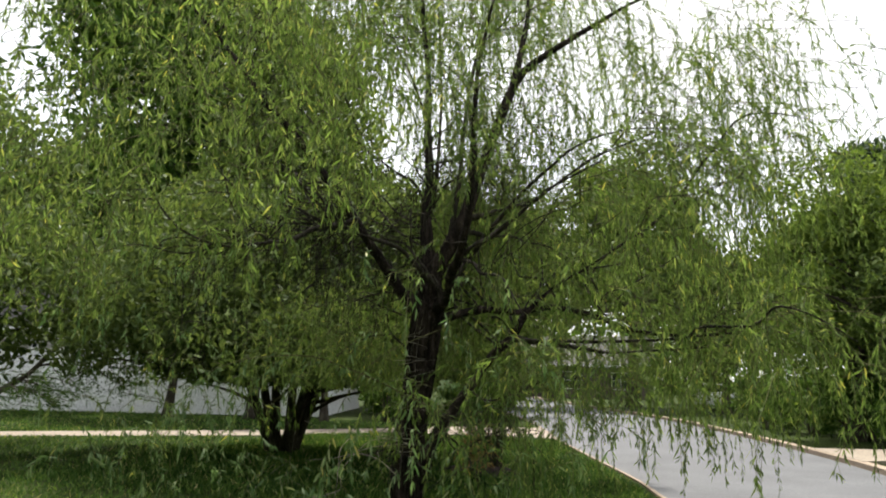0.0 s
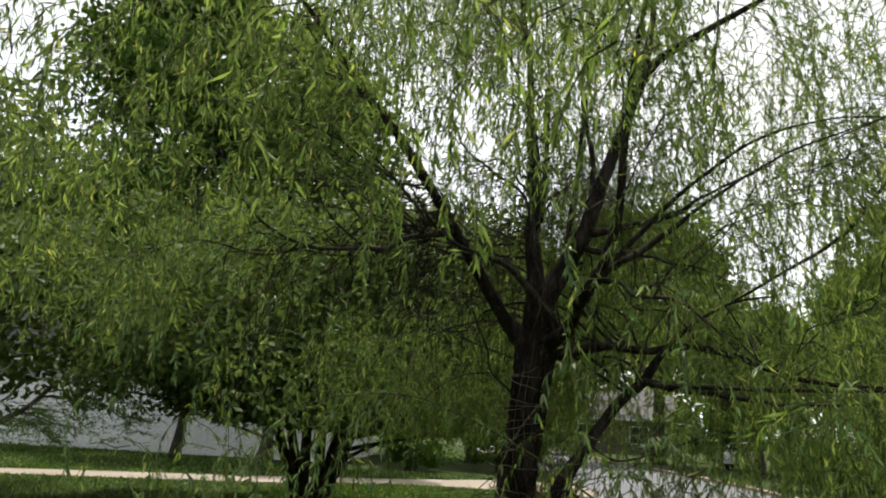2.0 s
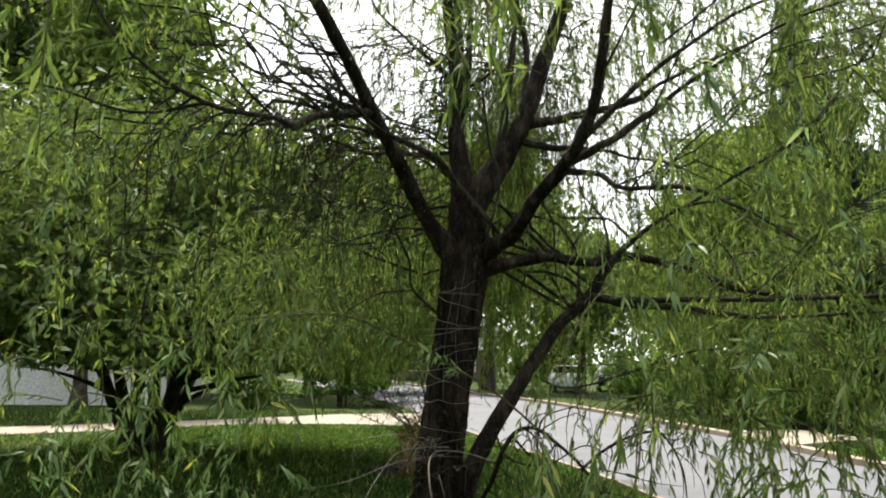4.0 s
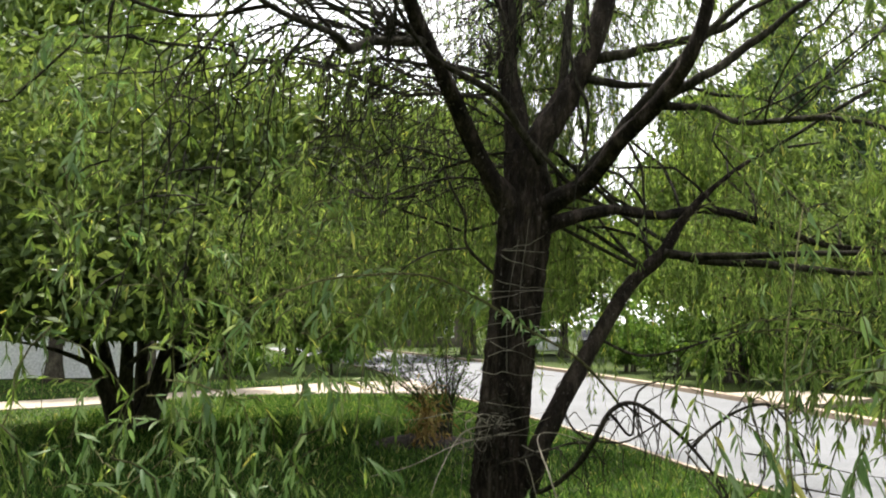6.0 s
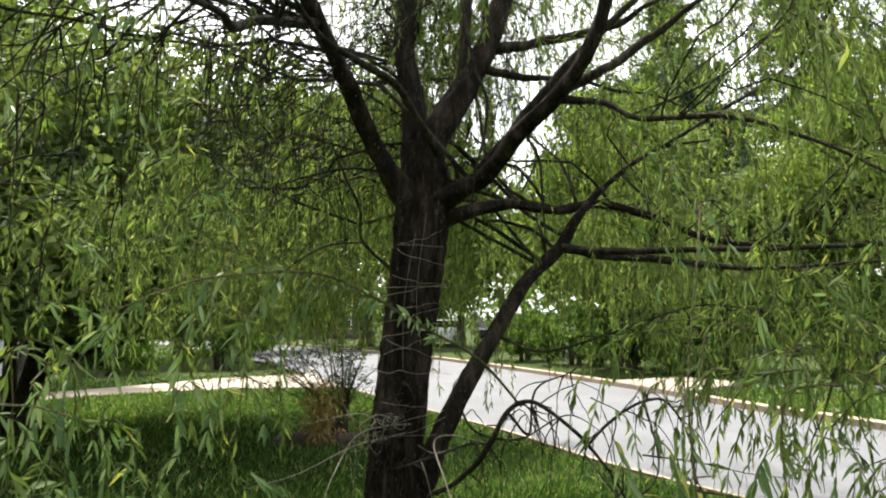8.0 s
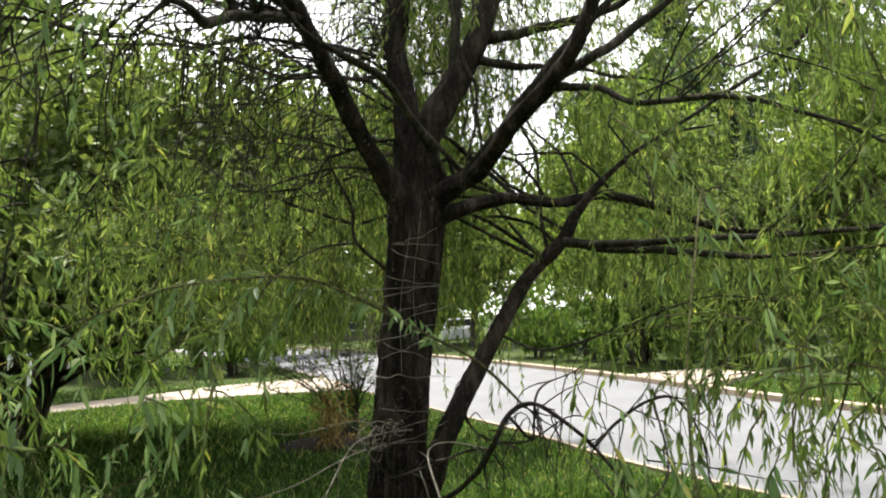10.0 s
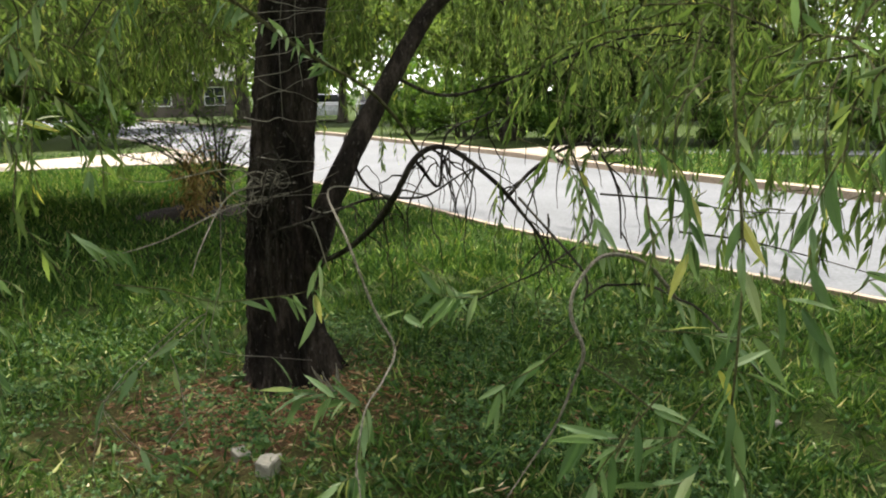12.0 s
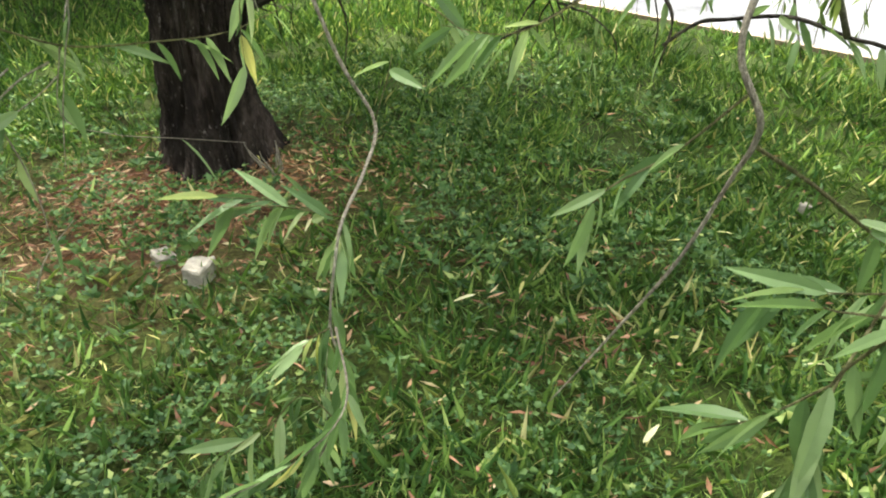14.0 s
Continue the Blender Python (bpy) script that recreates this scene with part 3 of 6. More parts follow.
DEAD = [
    [(-0.02, -0.15, 1.01, 0.009), (-0.17, -0.28, 1.02, 0.008), (-0.32, -0.48, 1.0, 0.006), (-0.43, -0.68, 0.84, 0.005), (-0.47, -0.78, 0.74, 0.003)],
    [(-0.05, -0.15, 0.96, 0.009), (-0.32, -0.38, 0.94, 0.007), (-0.59, -0.59, 0.85, 0.005), (-0.8, -0.85, 0.84, 0.003)],
    [(-0.1, -0.18, 1.03, 0.007), (-0.2, -0.26, 1.08, 0.006), (-0.3, -0.3, 1.03, 0.006), (-0.26, -0.33, 0.98, 0.005), (-0.18, -0.3, 1.0, 0.004)],
    [(0.02, -0.2, 0.9, 0.006), (0.06, -0.6, 0.93, 0.005), (0.1, -0.95, 1.0, 0.004)],
    [(-0.17, -0.28, 1.02, 0.005), (-0.3, -0.5, 1.12, 0.004), (-0.6, -0.7, 1.1, 0.003), (-0.8, -0.9, 1.2, 0.002)],
    [(-0.06, -0.16, 1.3, 0.002), (-0.05, -0.18, 1.7, 0.002), (0.02, -0.18, 2.1, 0.0015)],
    [(0.04, -0.17, 1.45, 0.002), (0.02, -0.18, 1.75, 0.002), (0.08, -0.18, 2.2, 0.0015)],
    [(-0.02, -0.99, 0.96, 0.005), (0.0, -1.0, 0.9, 0.004), (0.03, -1.0, 0.78, 0.003)],
]
limb_pts = []
for i, (k, pts) in enumerate(MAIN_LIMBS.items()):
    thin = {"left": 0.68, "centre": 0.82, "mid": 0.82, "right": 0.74, "low": 0.74, "leaning": 0.78}.get(k, 0.8)
    p_ = smooth_path([(x, y, z, r * (thin if j > 1 else 0.5 + 0.5 * thin)) for j, (x, y, z, r) in enumerate(pts)], 10)
    v, f = tube(p_, 26, 0.22, i * 7.3, 0.18)
    mesh_object("limb", v, f, BARK, willow, "dark rough-barked rising limb" if k != "leaning" else "grey-brown leaning side stem")
    limb_pts.append(p_)
for i, pts in enumerate(BRANCHES):
    pts = [(x, y, z, r * (0.62 if r < 0.024 else 0.88)) for x, y, z, r in pts]
    p_ = smooth_path(pts, 6)
    for q in p_[2:]:
        q[:3] += 0.35 * q[3] * np.array([noise.noise((q[0] * 7, q[1] * 7, i)), noise.noise((q[1] * 7, q[2] * 7, i)), noise.noise((q[2] * 7, q[0] * 7, i))]) * 2
    v, f = tube(p_, 9, 0.12, i * 3.7, 0.2)
    mesh_object("branch", v, f, TWIG_BARK if i == 13 else LIMB_BARK, willow, "long thin arching green shoot" if i == 13 else "")
    limb_pts.append(p_)
for i, pts in enumerate(DEAD):
    v, f = tube(smooth_path([(x, y, z, r * 0.62) for x, y, z, r in pts], 6), 6, 0.1, i * 2.7)
    mesh_object("dead_twig", v, f, PALE_TWIG, willow, "bleached leafless twig")

# curled dry shoots at the trunk
curl_rng = random.Random(11)
for i in range(11):
    q = Vector((curl_rng.gauss(-0.17, 0.08), -0.22 + curl_rng.gauss(0, 0.03), curl_rng.gauss(1.0, 0.035)))
    d = Vector((curl_rng.gauss(-0.5, 0.5), -0.5 + curl_rng.gauss(0, 0.3), curl_rng.gauss(0.1, 0.5))).normalized()
    bend = Vector((curl_rng.gauss(0, 1), curl_rng.gauss(0, 1), curl_rng.gauss(0, 1))) * curl_rng.uniform(0.1, 0.5)
    row = []
    for k in range(12):
        row.append((*q, 0.0032 * (1 - k / 14)))
        q = q + d * 0.026
        d = (d + bend.cross(d) + Vector((curl_rng.gauss(0, 0.14), curl_rng.gauss(0, 0.14), curl_rng.gauss(0, 0.14)))).normalized()
    v, f = tube(smooth_path(row, 2), 5, 0.15, i * 1.3)
    mesh_object("dead_twig", v, f, PALE_TWIG, willow, "bleached curled dry shoot")

for i in range(6):
    x, y, lean = 0.12 + curl_rng.uniform(-0.05, 0.08), -0.26 + curl_rng.uniform(-0.05, 0.05), curl_rng.uniform(-0.022, 0.012)
    row = [(x + lean * k + curl_rng.gauss(0, 0.003), y - 0.008 * k, -0.02 + k * 0.03, 0.006 - 0.0009 * k) for k in range(6)]
    v, f = tube(smooth_path(row, 3), 6, 0.15, i * 1.9)
    mesh_object("dead_twig", v, f, PALE_TWIG, willow, "short grey stick at the trunk's foot")
for i in range(16):
    z = curl_rng.uniform(0.85, 2.15)
    x, w = -0.09 + 0.09 * (z - 0.6), curl_rng.uniform(0.1, 0.26)
    rise = curl_rng.uniform(-0.12, 0.16)
    row = [(x + (k / 5 - 0.5 + curl_rng.gauss(0, 0.04)) * 2 * w, -0.19 - 0.06 * math.sin(k * 0.63 + i) - 0.02 * k, z + rise * k / 5 + curl_rng.gauss(0, 0.005), 0.0024 - 0.0003 * k) for k in range(6)]
    v, f = tube(smooth_path(row, 4), 5, 0.1, i * 1.9)
    mesh_object("dead_twig", v, f, PALE_TWIG, willow, "thin pale dry twig across the trunk")

# procedural boughs that arch out to the crown's shell
allp = np.vstack(limb_pts)
boughs = []
NB = 300
for i in range(NB):
    az = rng.uniform(0, 2 * math.pi)
    el = math.asin(rng.uniform(0.02, 0.98))
    rad = rng.uniform(0.62, 1.0)
    q = np.array([0.2 + 4.1 * rad * math.cos(az) * math.cos(el), 0.2 + 4.0 * rad * math.sin(az) * math.cos(el), 2.1 + 4.6 * rad * math.sin(el)])
    if q[2] < 3.2 and rng.random() < 0.6:
        continue
    if q[1] < -1.0 and abs(q[0] + 0.1) < 0.9 and q[2] < 3.6:
        continue
    # the crown is thinned on its north-east side so that the camera sees sky through it
    if q[0] > 0.2 and q[2] > 2.7 and rng.random() < 0.6:
        continue
    if -1.7 < q[0] < -0.2 and -0.2 < q[1] < 2.6 and q[2] > 2.6 and rng.random() < 0.7:
        continue
    if q[0] < 0 and q[1] < -0.4 and 2.3 < q[2] < 3.5 and rng.random() < 0.65:
        continue
    flat = np.hypot(allp[:, 0] - q[0], allp[:, 1] - q[1])
    d = np.linalg.norm(allp[:, :3] - q, axis=1) + 1.3 * np.maximum(0, allp[:, 2] - q[2] + 0.3 * flat) + 8.0 * (allp[:, 3] < 0.012) + 6.0 * ((allp[:, 2] < 2.3) & (allp[:, 0] < 0.8)) + 6.0 * ((allp[:, 2] < 3.0) & (allp[:, 0] < 0.25)) + rng.exponential(1.0, len(allp))
    o = allp[d.argmin()]
    span = np.linalg.norm(q - o[:3])
    if span < 0.35:
        continue
    k = np.linspace(0, 1, 9)[:, None]
    ctrl = (o[:3] + q) / 2 + np.array([0, 0, 0.22 * span]) + rng.normal(0, 0.10 * span, 3)
    line = (1 - k) ** 2 * o[:3] + 2 * k * (1 - k) * ctrl + k ** 2 * q
    line[1:-1] += rng.normal(0, 0.03 * span, (7, 3))
    r = min(o[3] * 0.4, 0.004 + 0.0026 * span)
    boughs.append(np.hstack([line, np.linspace(r, 0.0025, 9)[:, None]]))
pieces = [tube(smooth_path(b, 2), 5) for b in boughs]
v, f = join(pieces)
mesh_object("bough_web", v, f, LIMB_BARK, willow, "thin arching brown boughs", kind="stuff")

# strands hang from the boughs and branches
sources = [b for b in boughs] + [limb_pts[i] for i in range(7, 7 + 9)] + [limb_pts[0][62:], limb_pts[1][50:], limb_pts[2][50:], limb_pts[3], limb_pts[4][50:], limb_pts[5][30:], limb_pts[6][50:]]
start, first = [], []
for b in sources:
    ln = np.linalg.norm(b[-1, :3] - b[0, :3])
    for _ in range(int(6 + 9 * ln)):
        k = rng.uniform(0.15, 1.0)
        j = min(int(k * (len(b) - 1)), len(b) - 2)
        fr = rng.random()
        q = b[j, :3] * (1 - fr) + b[j + 1, :3] * fr
        t_ = unit(b[j + 1, :3] - b[j, :3])
        out = unit(np.array([q[0], q[1], 0]) + 1e-3)
        start.append(q)
        first.append(unit(t_ * 0.6 + out * 0.5 + rng.normal(0, 0.45, 3)))
start, first = np.array(start), np.array(first)
KP = 11
# low sprays on both sides of the gap, and behind it to the west, set to fit the camera's view
def spray(count, x0, x1, y0, y1, z0, z1):
    q = np.stack([rng.uniform(x0, x1, count), rng.uniform(y0, y1, count), rng.uniform(z0, z1, count)], 1)
    return q, unit(rng.normal(size=(count, 3)) * np.array([1, 1, 0.35]))


# 2300 strands at 6.5-7.7 m: a leaf cap added to shade the lawn
for args in ((75, 0.75, 2.3, -3.3, -1.0, 1.5, 3.2), (120, 1.1, 3.3, -2.8, 0.4, 1.35, 2.0), (120, -2.6, -0.85, -3.4, -0.6, 1.6, 2.6), (130, -2.2, -0.9, -3.4, -1.1, 1.15, 1.8), (240, -2.4, -0.35, 0.1, 2.4, 1.5, 2.9), (80, -3.6, -1.4, -1.5, 1.5, 1.5, 3.4), (70, 0.6, 2.6, 0.4, 1.8, 1.6, 2.6), (110, -0.7, 1.3, 0.5, 2.6, 2.9, 4.6), (280, 0.7, 3.8, 1.7, 4.4, 1.9, 3.2), (60, 0.9, 1.9, -2.2, -0.8, 1.2, 1.7), (130, -2.4, -0.8, 0.3, 2.4, 1.5, 2.2), (36, 0.62, 1.15, -2.5, -1.2, 1.25, 1.6), (22, -1.3, -0.6, -2.4, -1.4, 1.15, 1.5), (75, -1.9, -0.85, -3.0, -1.2, 1.35, 1.9), (170, -2.0, -0.75, -2.0, 0.3, 1.5, 2.1), (75, -1.5, -0.64, -2.7, -1.3, 1.1, 1.65), (150, 1.7, 4.2, -3.2, 0.2, 1.4, 2.2), (190, -1.3, -0.3, -0.7, 1.0, 1.65, 2.2), (80, -1.3, -0.35, 0.3, 1.6, 1.6, 2.1), (85, -1.7, -0.72, -3.1, -1.7, 1.05, 1.6), (200, -2.0, -0.1, 0.7, 3.4, 1.6, 2.7), (330, -1.3, 1.6, -0.9, 2.4, 4.5, 6.5), (180, -3.8, 4.0, -2.6, 3.6, 2.0, 3.4), (320, 0.2, 2.3, 0.8, 2.8, 3.0, 5.0), (2300, -3.2, 1.1, -0.5, 3.4, 6.5, 7.7), (160, -0.2, 0.9, -0.3, 0.8, 3.2, 5.2), (260, -0.9, 1.7, 0.6, 3.0, 3.0, 5.0), (80, 0.7, 1.6, -2.9, -1.8, 1.0, 1.5), (120, -1.4, 2.2, -0.8, 2.4, 4.2, 6.2), (200, 1.4, 3.9, -1.8, 1.6, 3.4, 5.2), (380, -3.7, -0.8, -1.6, 2.4, 5.2, 6.6), (130, -2.0, -0.3, 0.2, 2.6, 1.7, 2.7), (90, 0.15, 1.1, 0.5, 2.4, 1.6, 2.3), (430, 2.2, 3.8, -0.2, 2.0, 3.7, 5.6), (150, 0.1, 1.0, 0.7, 1.7, 3.3, 4.3), (90, 2.4, 3.4, -1.0, 0.4, 2.9, 3.7)):
    q, d_ = spray(*args)
    start, first = np.vstack([start, q]), np.vstack([first, d_])


def hang(start, first, length, droop=1.5, up=0.0):
    s = np.linspace(0, 1, KP)
    pts = [start]
    sway = rng.normal(0, 0.16, (len(start), 3))
    for k in range(1, KP):
        m = s[k]
        d = first * (1 - m) ** 1.6 + np.array([0, 0, -1.0]) * ((0.12 + droop * m) if np.isscalar(droop) else (0.08 + droop[:, None] * m)) + sway * math.sin(3 * m + 0.5) + rng.normal(0, 0.10, first.shape)
        pts.append(pts[-1] + unit(d) * (length[:, None] / (KP - 1)))
    return np.stack(pts, 1)


length = rng.uniform(0.35, 1.35, len(start)) * np.where(start[:, 2] > 3, 1.25, 1.0)
east = (start[:, 0] > 1.5)
west = (start[:, 0] < -0.5) & (start[:, 2] < 4.5)
length = np.where((start[:, 0] < -0.6) & (start[:, 2] > 3.5), np.minimum(length, 0.6), length)
length = np.where(west, np.minimum(length, rng.uniform(0.25, 0.75, len(start))), length)
length = np.where(east, length * 1.25, length)
length = np.minimum(length, np.maximum(0.3, start[:, 2] - rng.uniform(0.55, 1.3, len(start))))
# the curtain ends higher on the house side, trimmed to fit the camera's view under it
high = np.where((start[:, 0] < -0.9) & (start[:, 1] > -1.1), np.where((start[:, 0] > -2.3), 1.25, 1.75), np.where((start[:, 0] < -0.05) & (start[:, 1] > 0.1), 1.2, 0.0)) + rng.uniform(0, 0.3, len(start))
# the added cap stops at 5.9 m to stay over the camera's view
high = np.where(start[:, 2] > 6.5, 5.9, high)
length = np.where(high > 0.5, np.minimum(length, np.maximum(0.12, start[:, 2] - high)), length)
paths = hang(start, first, length, np.where(rng.random(len(start)) < np.where(west, 0.9, np.where(east, 0.4, 0.6)), rng.uniform(0.25, 0.7, len(start)), rng.uniform(1.0, 1.8, len(start))))


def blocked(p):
    """True close to the camera's path and in its sight line to the trunk."""
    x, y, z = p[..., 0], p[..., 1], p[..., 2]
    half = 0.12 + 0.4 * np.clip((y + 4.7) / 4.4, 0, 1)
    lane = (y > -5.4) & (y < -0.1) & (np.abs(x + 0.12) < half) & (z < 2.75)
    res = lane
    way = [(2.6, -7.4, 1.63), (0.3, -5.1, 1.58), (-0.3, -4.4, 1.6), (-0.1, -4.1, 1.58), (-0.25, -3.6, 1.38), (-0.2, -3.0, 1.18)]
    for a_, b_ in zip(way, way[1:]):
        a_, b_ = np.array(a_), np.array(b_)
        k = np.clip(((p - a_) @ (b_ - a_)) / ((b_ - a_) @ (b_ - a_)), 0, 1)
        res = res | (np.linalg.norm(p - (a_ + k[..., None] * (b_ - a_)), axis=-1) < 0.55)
    # the lawn in front of the trunk stays open to the camera
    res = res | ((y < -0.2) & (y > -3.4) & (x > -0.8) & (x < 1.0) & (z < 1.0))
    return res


def before_limbs(p):
    """True in the wedge from the camera's early path to the limbs, thinned to show them."""
    x, y, z = p[..., 0], p[..., 1], p[..., 2]
    k = (y + 6.6) / 6.6
    return ((y > -4.6) & (y < -0.35) & (np.abs(x - (1.9 - 1.72 * k)) < 0.14 + 0.24 * k) & (z > 1.5 + 0.45 * k) & (z < 1.7 + 2.3 * k)).any(-1)


clump = np.array([noise.noise(Vector(q * 1.25)) + 0.5 * noise.noise(Vector(q * 3.1)) for q in paths[:, KP // 2]])
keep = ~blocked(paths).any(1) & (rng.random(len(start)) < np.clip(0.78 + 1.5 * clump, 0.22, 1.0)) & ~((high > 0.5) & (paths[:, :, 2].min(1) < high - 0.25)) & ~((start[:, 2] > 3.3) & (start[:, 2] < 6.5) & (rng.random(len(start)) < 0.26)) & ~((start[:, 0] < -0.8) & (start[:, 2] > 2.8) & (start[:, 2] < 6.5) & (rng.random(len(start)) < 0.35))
mid_ = paths[:, KP // 2]
keep &= ~((mid_[:, 0] > 0.9) & (paths[:, :, 2].min(1) < 1.15) & (rng.random(len(start)) < 0.4))
thin_west = (mid_[:, 0] > -2.6) & (mid_[:, 0] < -0.25) & (mid_[:, 1] > -1.7) & (mid_[:, 1] < 3.4) & (mid_[:, 2] > 2.6 + 0.12 * mid_[:, 1]) & (mid_[:, 2] < 4.4)
keep &= ~(thin_west & (rng.random(len(start)) < 0.72))
keep &= ~((mid_[:, 0] < -1.0) & (mid_[:, 1] < 0.6) & (paths[:, :, 2].min(1) < 1.6) & (rng.random(len(start)) < 0.65))
keep &= ~(west & (mid_[:, 1] < 0.1) & (mid_[:, 2] < 4.5) & (rng.random(len(start)) < 0.5))
keep &= ~((mid_[:, 0] > 0.6) & (mid_[:, 0] < 2.6) & (mid_[:, 2] > 1.9) & (mid_[:, 2] < 3.4) & (rng.random(len(start)) < 0.4))
keep &= ~((mid_[:, 0] < -0.6) & (mid_[:, 1] < -1.0) & (mid_[:, 2] < 1.9) & (rng.random(len(start)) < 0.5))
keep &= ~((mid_[:, 0] > 0.9) & (mid_[:, 0] < 3.2) & (mid_[:, 1] > -1.6) & (mid_[:, 1] < 2.0) & (mid_[:, 2] > 2.3) & (mid_[:, 2] < 4.6) & (rng.random(len(start)) < 0.08))
keep &= ~(before_limbs(paths) & (rng.random(len(start)) < 0.6))
paths, length = paths[keep], length[keep]
# strands over the camera's path fill its early view, kept out of the later one
q, d_ = spray(6000, -3.0, 1.5, -4.7, -1.2, 2.2, 4.6)
over = hang(q, d_, rng.uniform(0.2, 0.55, len(q)), rng.uniform(0.3, 1.6, len(q)))
ahead = np.hypot(over[..., 0] + 0.2, over[..., 1] + 4.35)
clear = (over[..., 2] - 1.6 > 0.5 * ahead) | (over[..., 0] + 0.2 < -0.75 * np.abs(over[..., 1] + 4.35)) | (over[..., 1] < -4.3)
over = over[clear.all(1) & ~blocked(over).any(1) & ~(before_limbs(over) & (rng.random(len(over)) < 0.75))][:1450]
paths, length = np.concatenate([paths, over]), np.concatenate([length, np.full(len(over), 0.4)])
strand_tubes("twig_curtain", paths[:, ::2], 0.0032, 0.0012, TWIG_BARK, willow, "thin yellow-brown hanging twigs", "stuff")


def strand_leaves(paths, length, spacing=0.022, bare=0.12):
    s_count = np.maximum(3, (length / spacing).astype(int))
    sid = np.repeat(np.arange(len(paths)), s_count)
    u = bare + (1 - bare) * rng.random(len(sid))
    f = u * (KP - 1)
    j = np.minimum(f.astype(int), KP - 2)
    fr = (f - j)[:, None]
    p0, p1 = paths[sid, j], paths[sid, j + 1]
    base = p0 * (1 - fr) + p1 * fr
    t_ = unit(p1 - p0)
    side = unit(np.cross(t_, rng.normal(size=t_.shape)))
    d = t_ * 0.85 + side * 0.5 + np.array([0, 0, -0.5]) + rng.normal(0, 0.24, t_.shape)
    return base, d, sid


base, d, _ = strand_leaves(paths, length)
# leaves above 5.8 m, mostly the cap added to shade the lawn
top = base[:, 2] > 5.8
m_ = int(top.sum())
leaf_mesh("top_shade_leaves", base[top], d[top], rng.uniform(0.045, 0.09, m_), rng.uniform(0.009, 0.014, m_), WILLOW, willow, "narrow green leaves at the crown's top, added to shade the lawn", "stuff", simple=True)
base, d = base[~top], d[~top]
near = (base[:, 1] < -0.4) & (base[:, 2] < 3.3)
for name, sel, lab in (("crown_leaves", ~near, "narrow pale green willow leaves hanging in strands"), ("low_leaves", near, "narrow green leaves on low hanging shoots")):
    n_l = int(sel.sum())
    leaf_mesh(name, base[sel], d[sel], rng.uniform(0.04, 0.085, n_l), rng.uniform(0.008, 0.013, n_l), WILLOW, willow, lab, "stuff", simple=name == "crown_leaves")

# leafless tangle inside the crown
bare_start = np.stack([rng.normal(-0.45, 0.35, 260), rng.normal(-0.1, 0.45, 260), rng.uniform(2.35, 3.3, 260)], 1)
bare_first = unit(rng.normal(size=(260, 3)) + np.array([-0.3, 0, 0.1]))
bare_paths = hang(bare_start, bare_first, rng.uniform(0.3, 0.8, 260), 0.7)
bare_paths = np.concatenate([bare_paths, hang(np.stack([rng.uniform(-0.7, 1.3, 240), rng.uniform(0.2, 2.2, 240), rng.uniform(2.9, 4.6, 240)], 1), unit(rng.normal(size=(240, 3))), rng.uniform(0.5, 1.5, 240), 1.4)])
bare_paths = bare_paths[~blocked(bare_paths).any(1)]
arcs = np.vstack([limb_pts[7 + i] for i in (9, 10, 11, 12, 23, 24)])
pick = arcs[rng.integers(0, len(arcs), 90), :3]
low_paths = hang(pick, unit(rng.normal(size=(90, 3)) + np.array([0.3, 0, 0.2])), rng.uniform(0.15, 0.5, 90), 0.5)
foot = np.stack([rng.normal(-0.12, 0.06, 40), rng.normal(-0.2, 0.03, 40), rng.uniform(0.75, 1.25, 40)], 1)
foot_paths = hang(foot, unit(rng.normal(size=(40, 3)) + np.array([-0.5, -0.8, 0.1])), rng.uniform(0.2, 0.6, 40), 0.25)
# fine dark web of twigs west of the left limb
web_src = np.vstack([limb_pts[0][30:85], limb_pts[7 + 4], limb_pts[7 + 21], limb_pts[1][25:45]])
pick = web_src[rng.integers(0, len(web_src), 110), :3]
web = hang(pick, unit(np.stack([rng.uniform(-1.2, -0.2, 110), rng.normal(0.1, 0.6, 110), rng.normal(0.25, 0.25, 110)], 1)), rng.uniform(0.5, 1.4, 110), rng.uniform(0.35, 0.9, 110))
sub = web[rng.integers(0, 110, 420), rng.integers(2, KP, 420)]
web_sub = hang(sub, unit(rng.normal(size=(420, 3)) + np.array([-0.5, 0, -0.2])), rng.uniform(0.12, 0.45, 420), 0.5)
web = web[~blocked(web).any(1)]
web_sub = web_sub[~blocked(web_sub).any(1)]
strand_tubes("twig_web", web, 0.0052, 0.0016, LIMB_BARK, willow, "web of fine dark drooping twigs", "stuff")
bare_paths = np.concatenate([bare_paths, low_paths, foot_paths, web_sub])
strand_tubes("bare_twig_tangle", bare_paths, 0.0045, 0.0013, LIMB_BARK, willow, "tangle of thin leafless twigs", "stuff")

# ---- twigs near the camera, placed to fit its view, each leaf on its own ----
leaf_shape = bpy.data.meshes.new("leaf")
prof = [(0.0, 0.0), (0.12, 0.055), (0.35, 0.085), (0.6, 0.07), (0.85, 0.03), (1.0, 0.0)]
lv, lf = [], []
for i, (k, w) in enumerate(prof):
    drop = -0.16 * k * k
    lv += [(-w, k, drop + w * 0.35), (0, k, drop), (w, k, drop + w * 0.35)]
for i in range(len(prof) - 1):
    o = i * 3
    lf += [(o, o + 1, o + 4, o + 3), (o + 1, o + 2, o + 5, o + 4)]
leaf_shape.from_pydata(lv, [], lf)
leaf_shape.materials.append(HERO)
yellow_shape = leaf_shape.copy()
yellow_shape.materials.clear()
yellow_shape.materials.append(YELLOW)
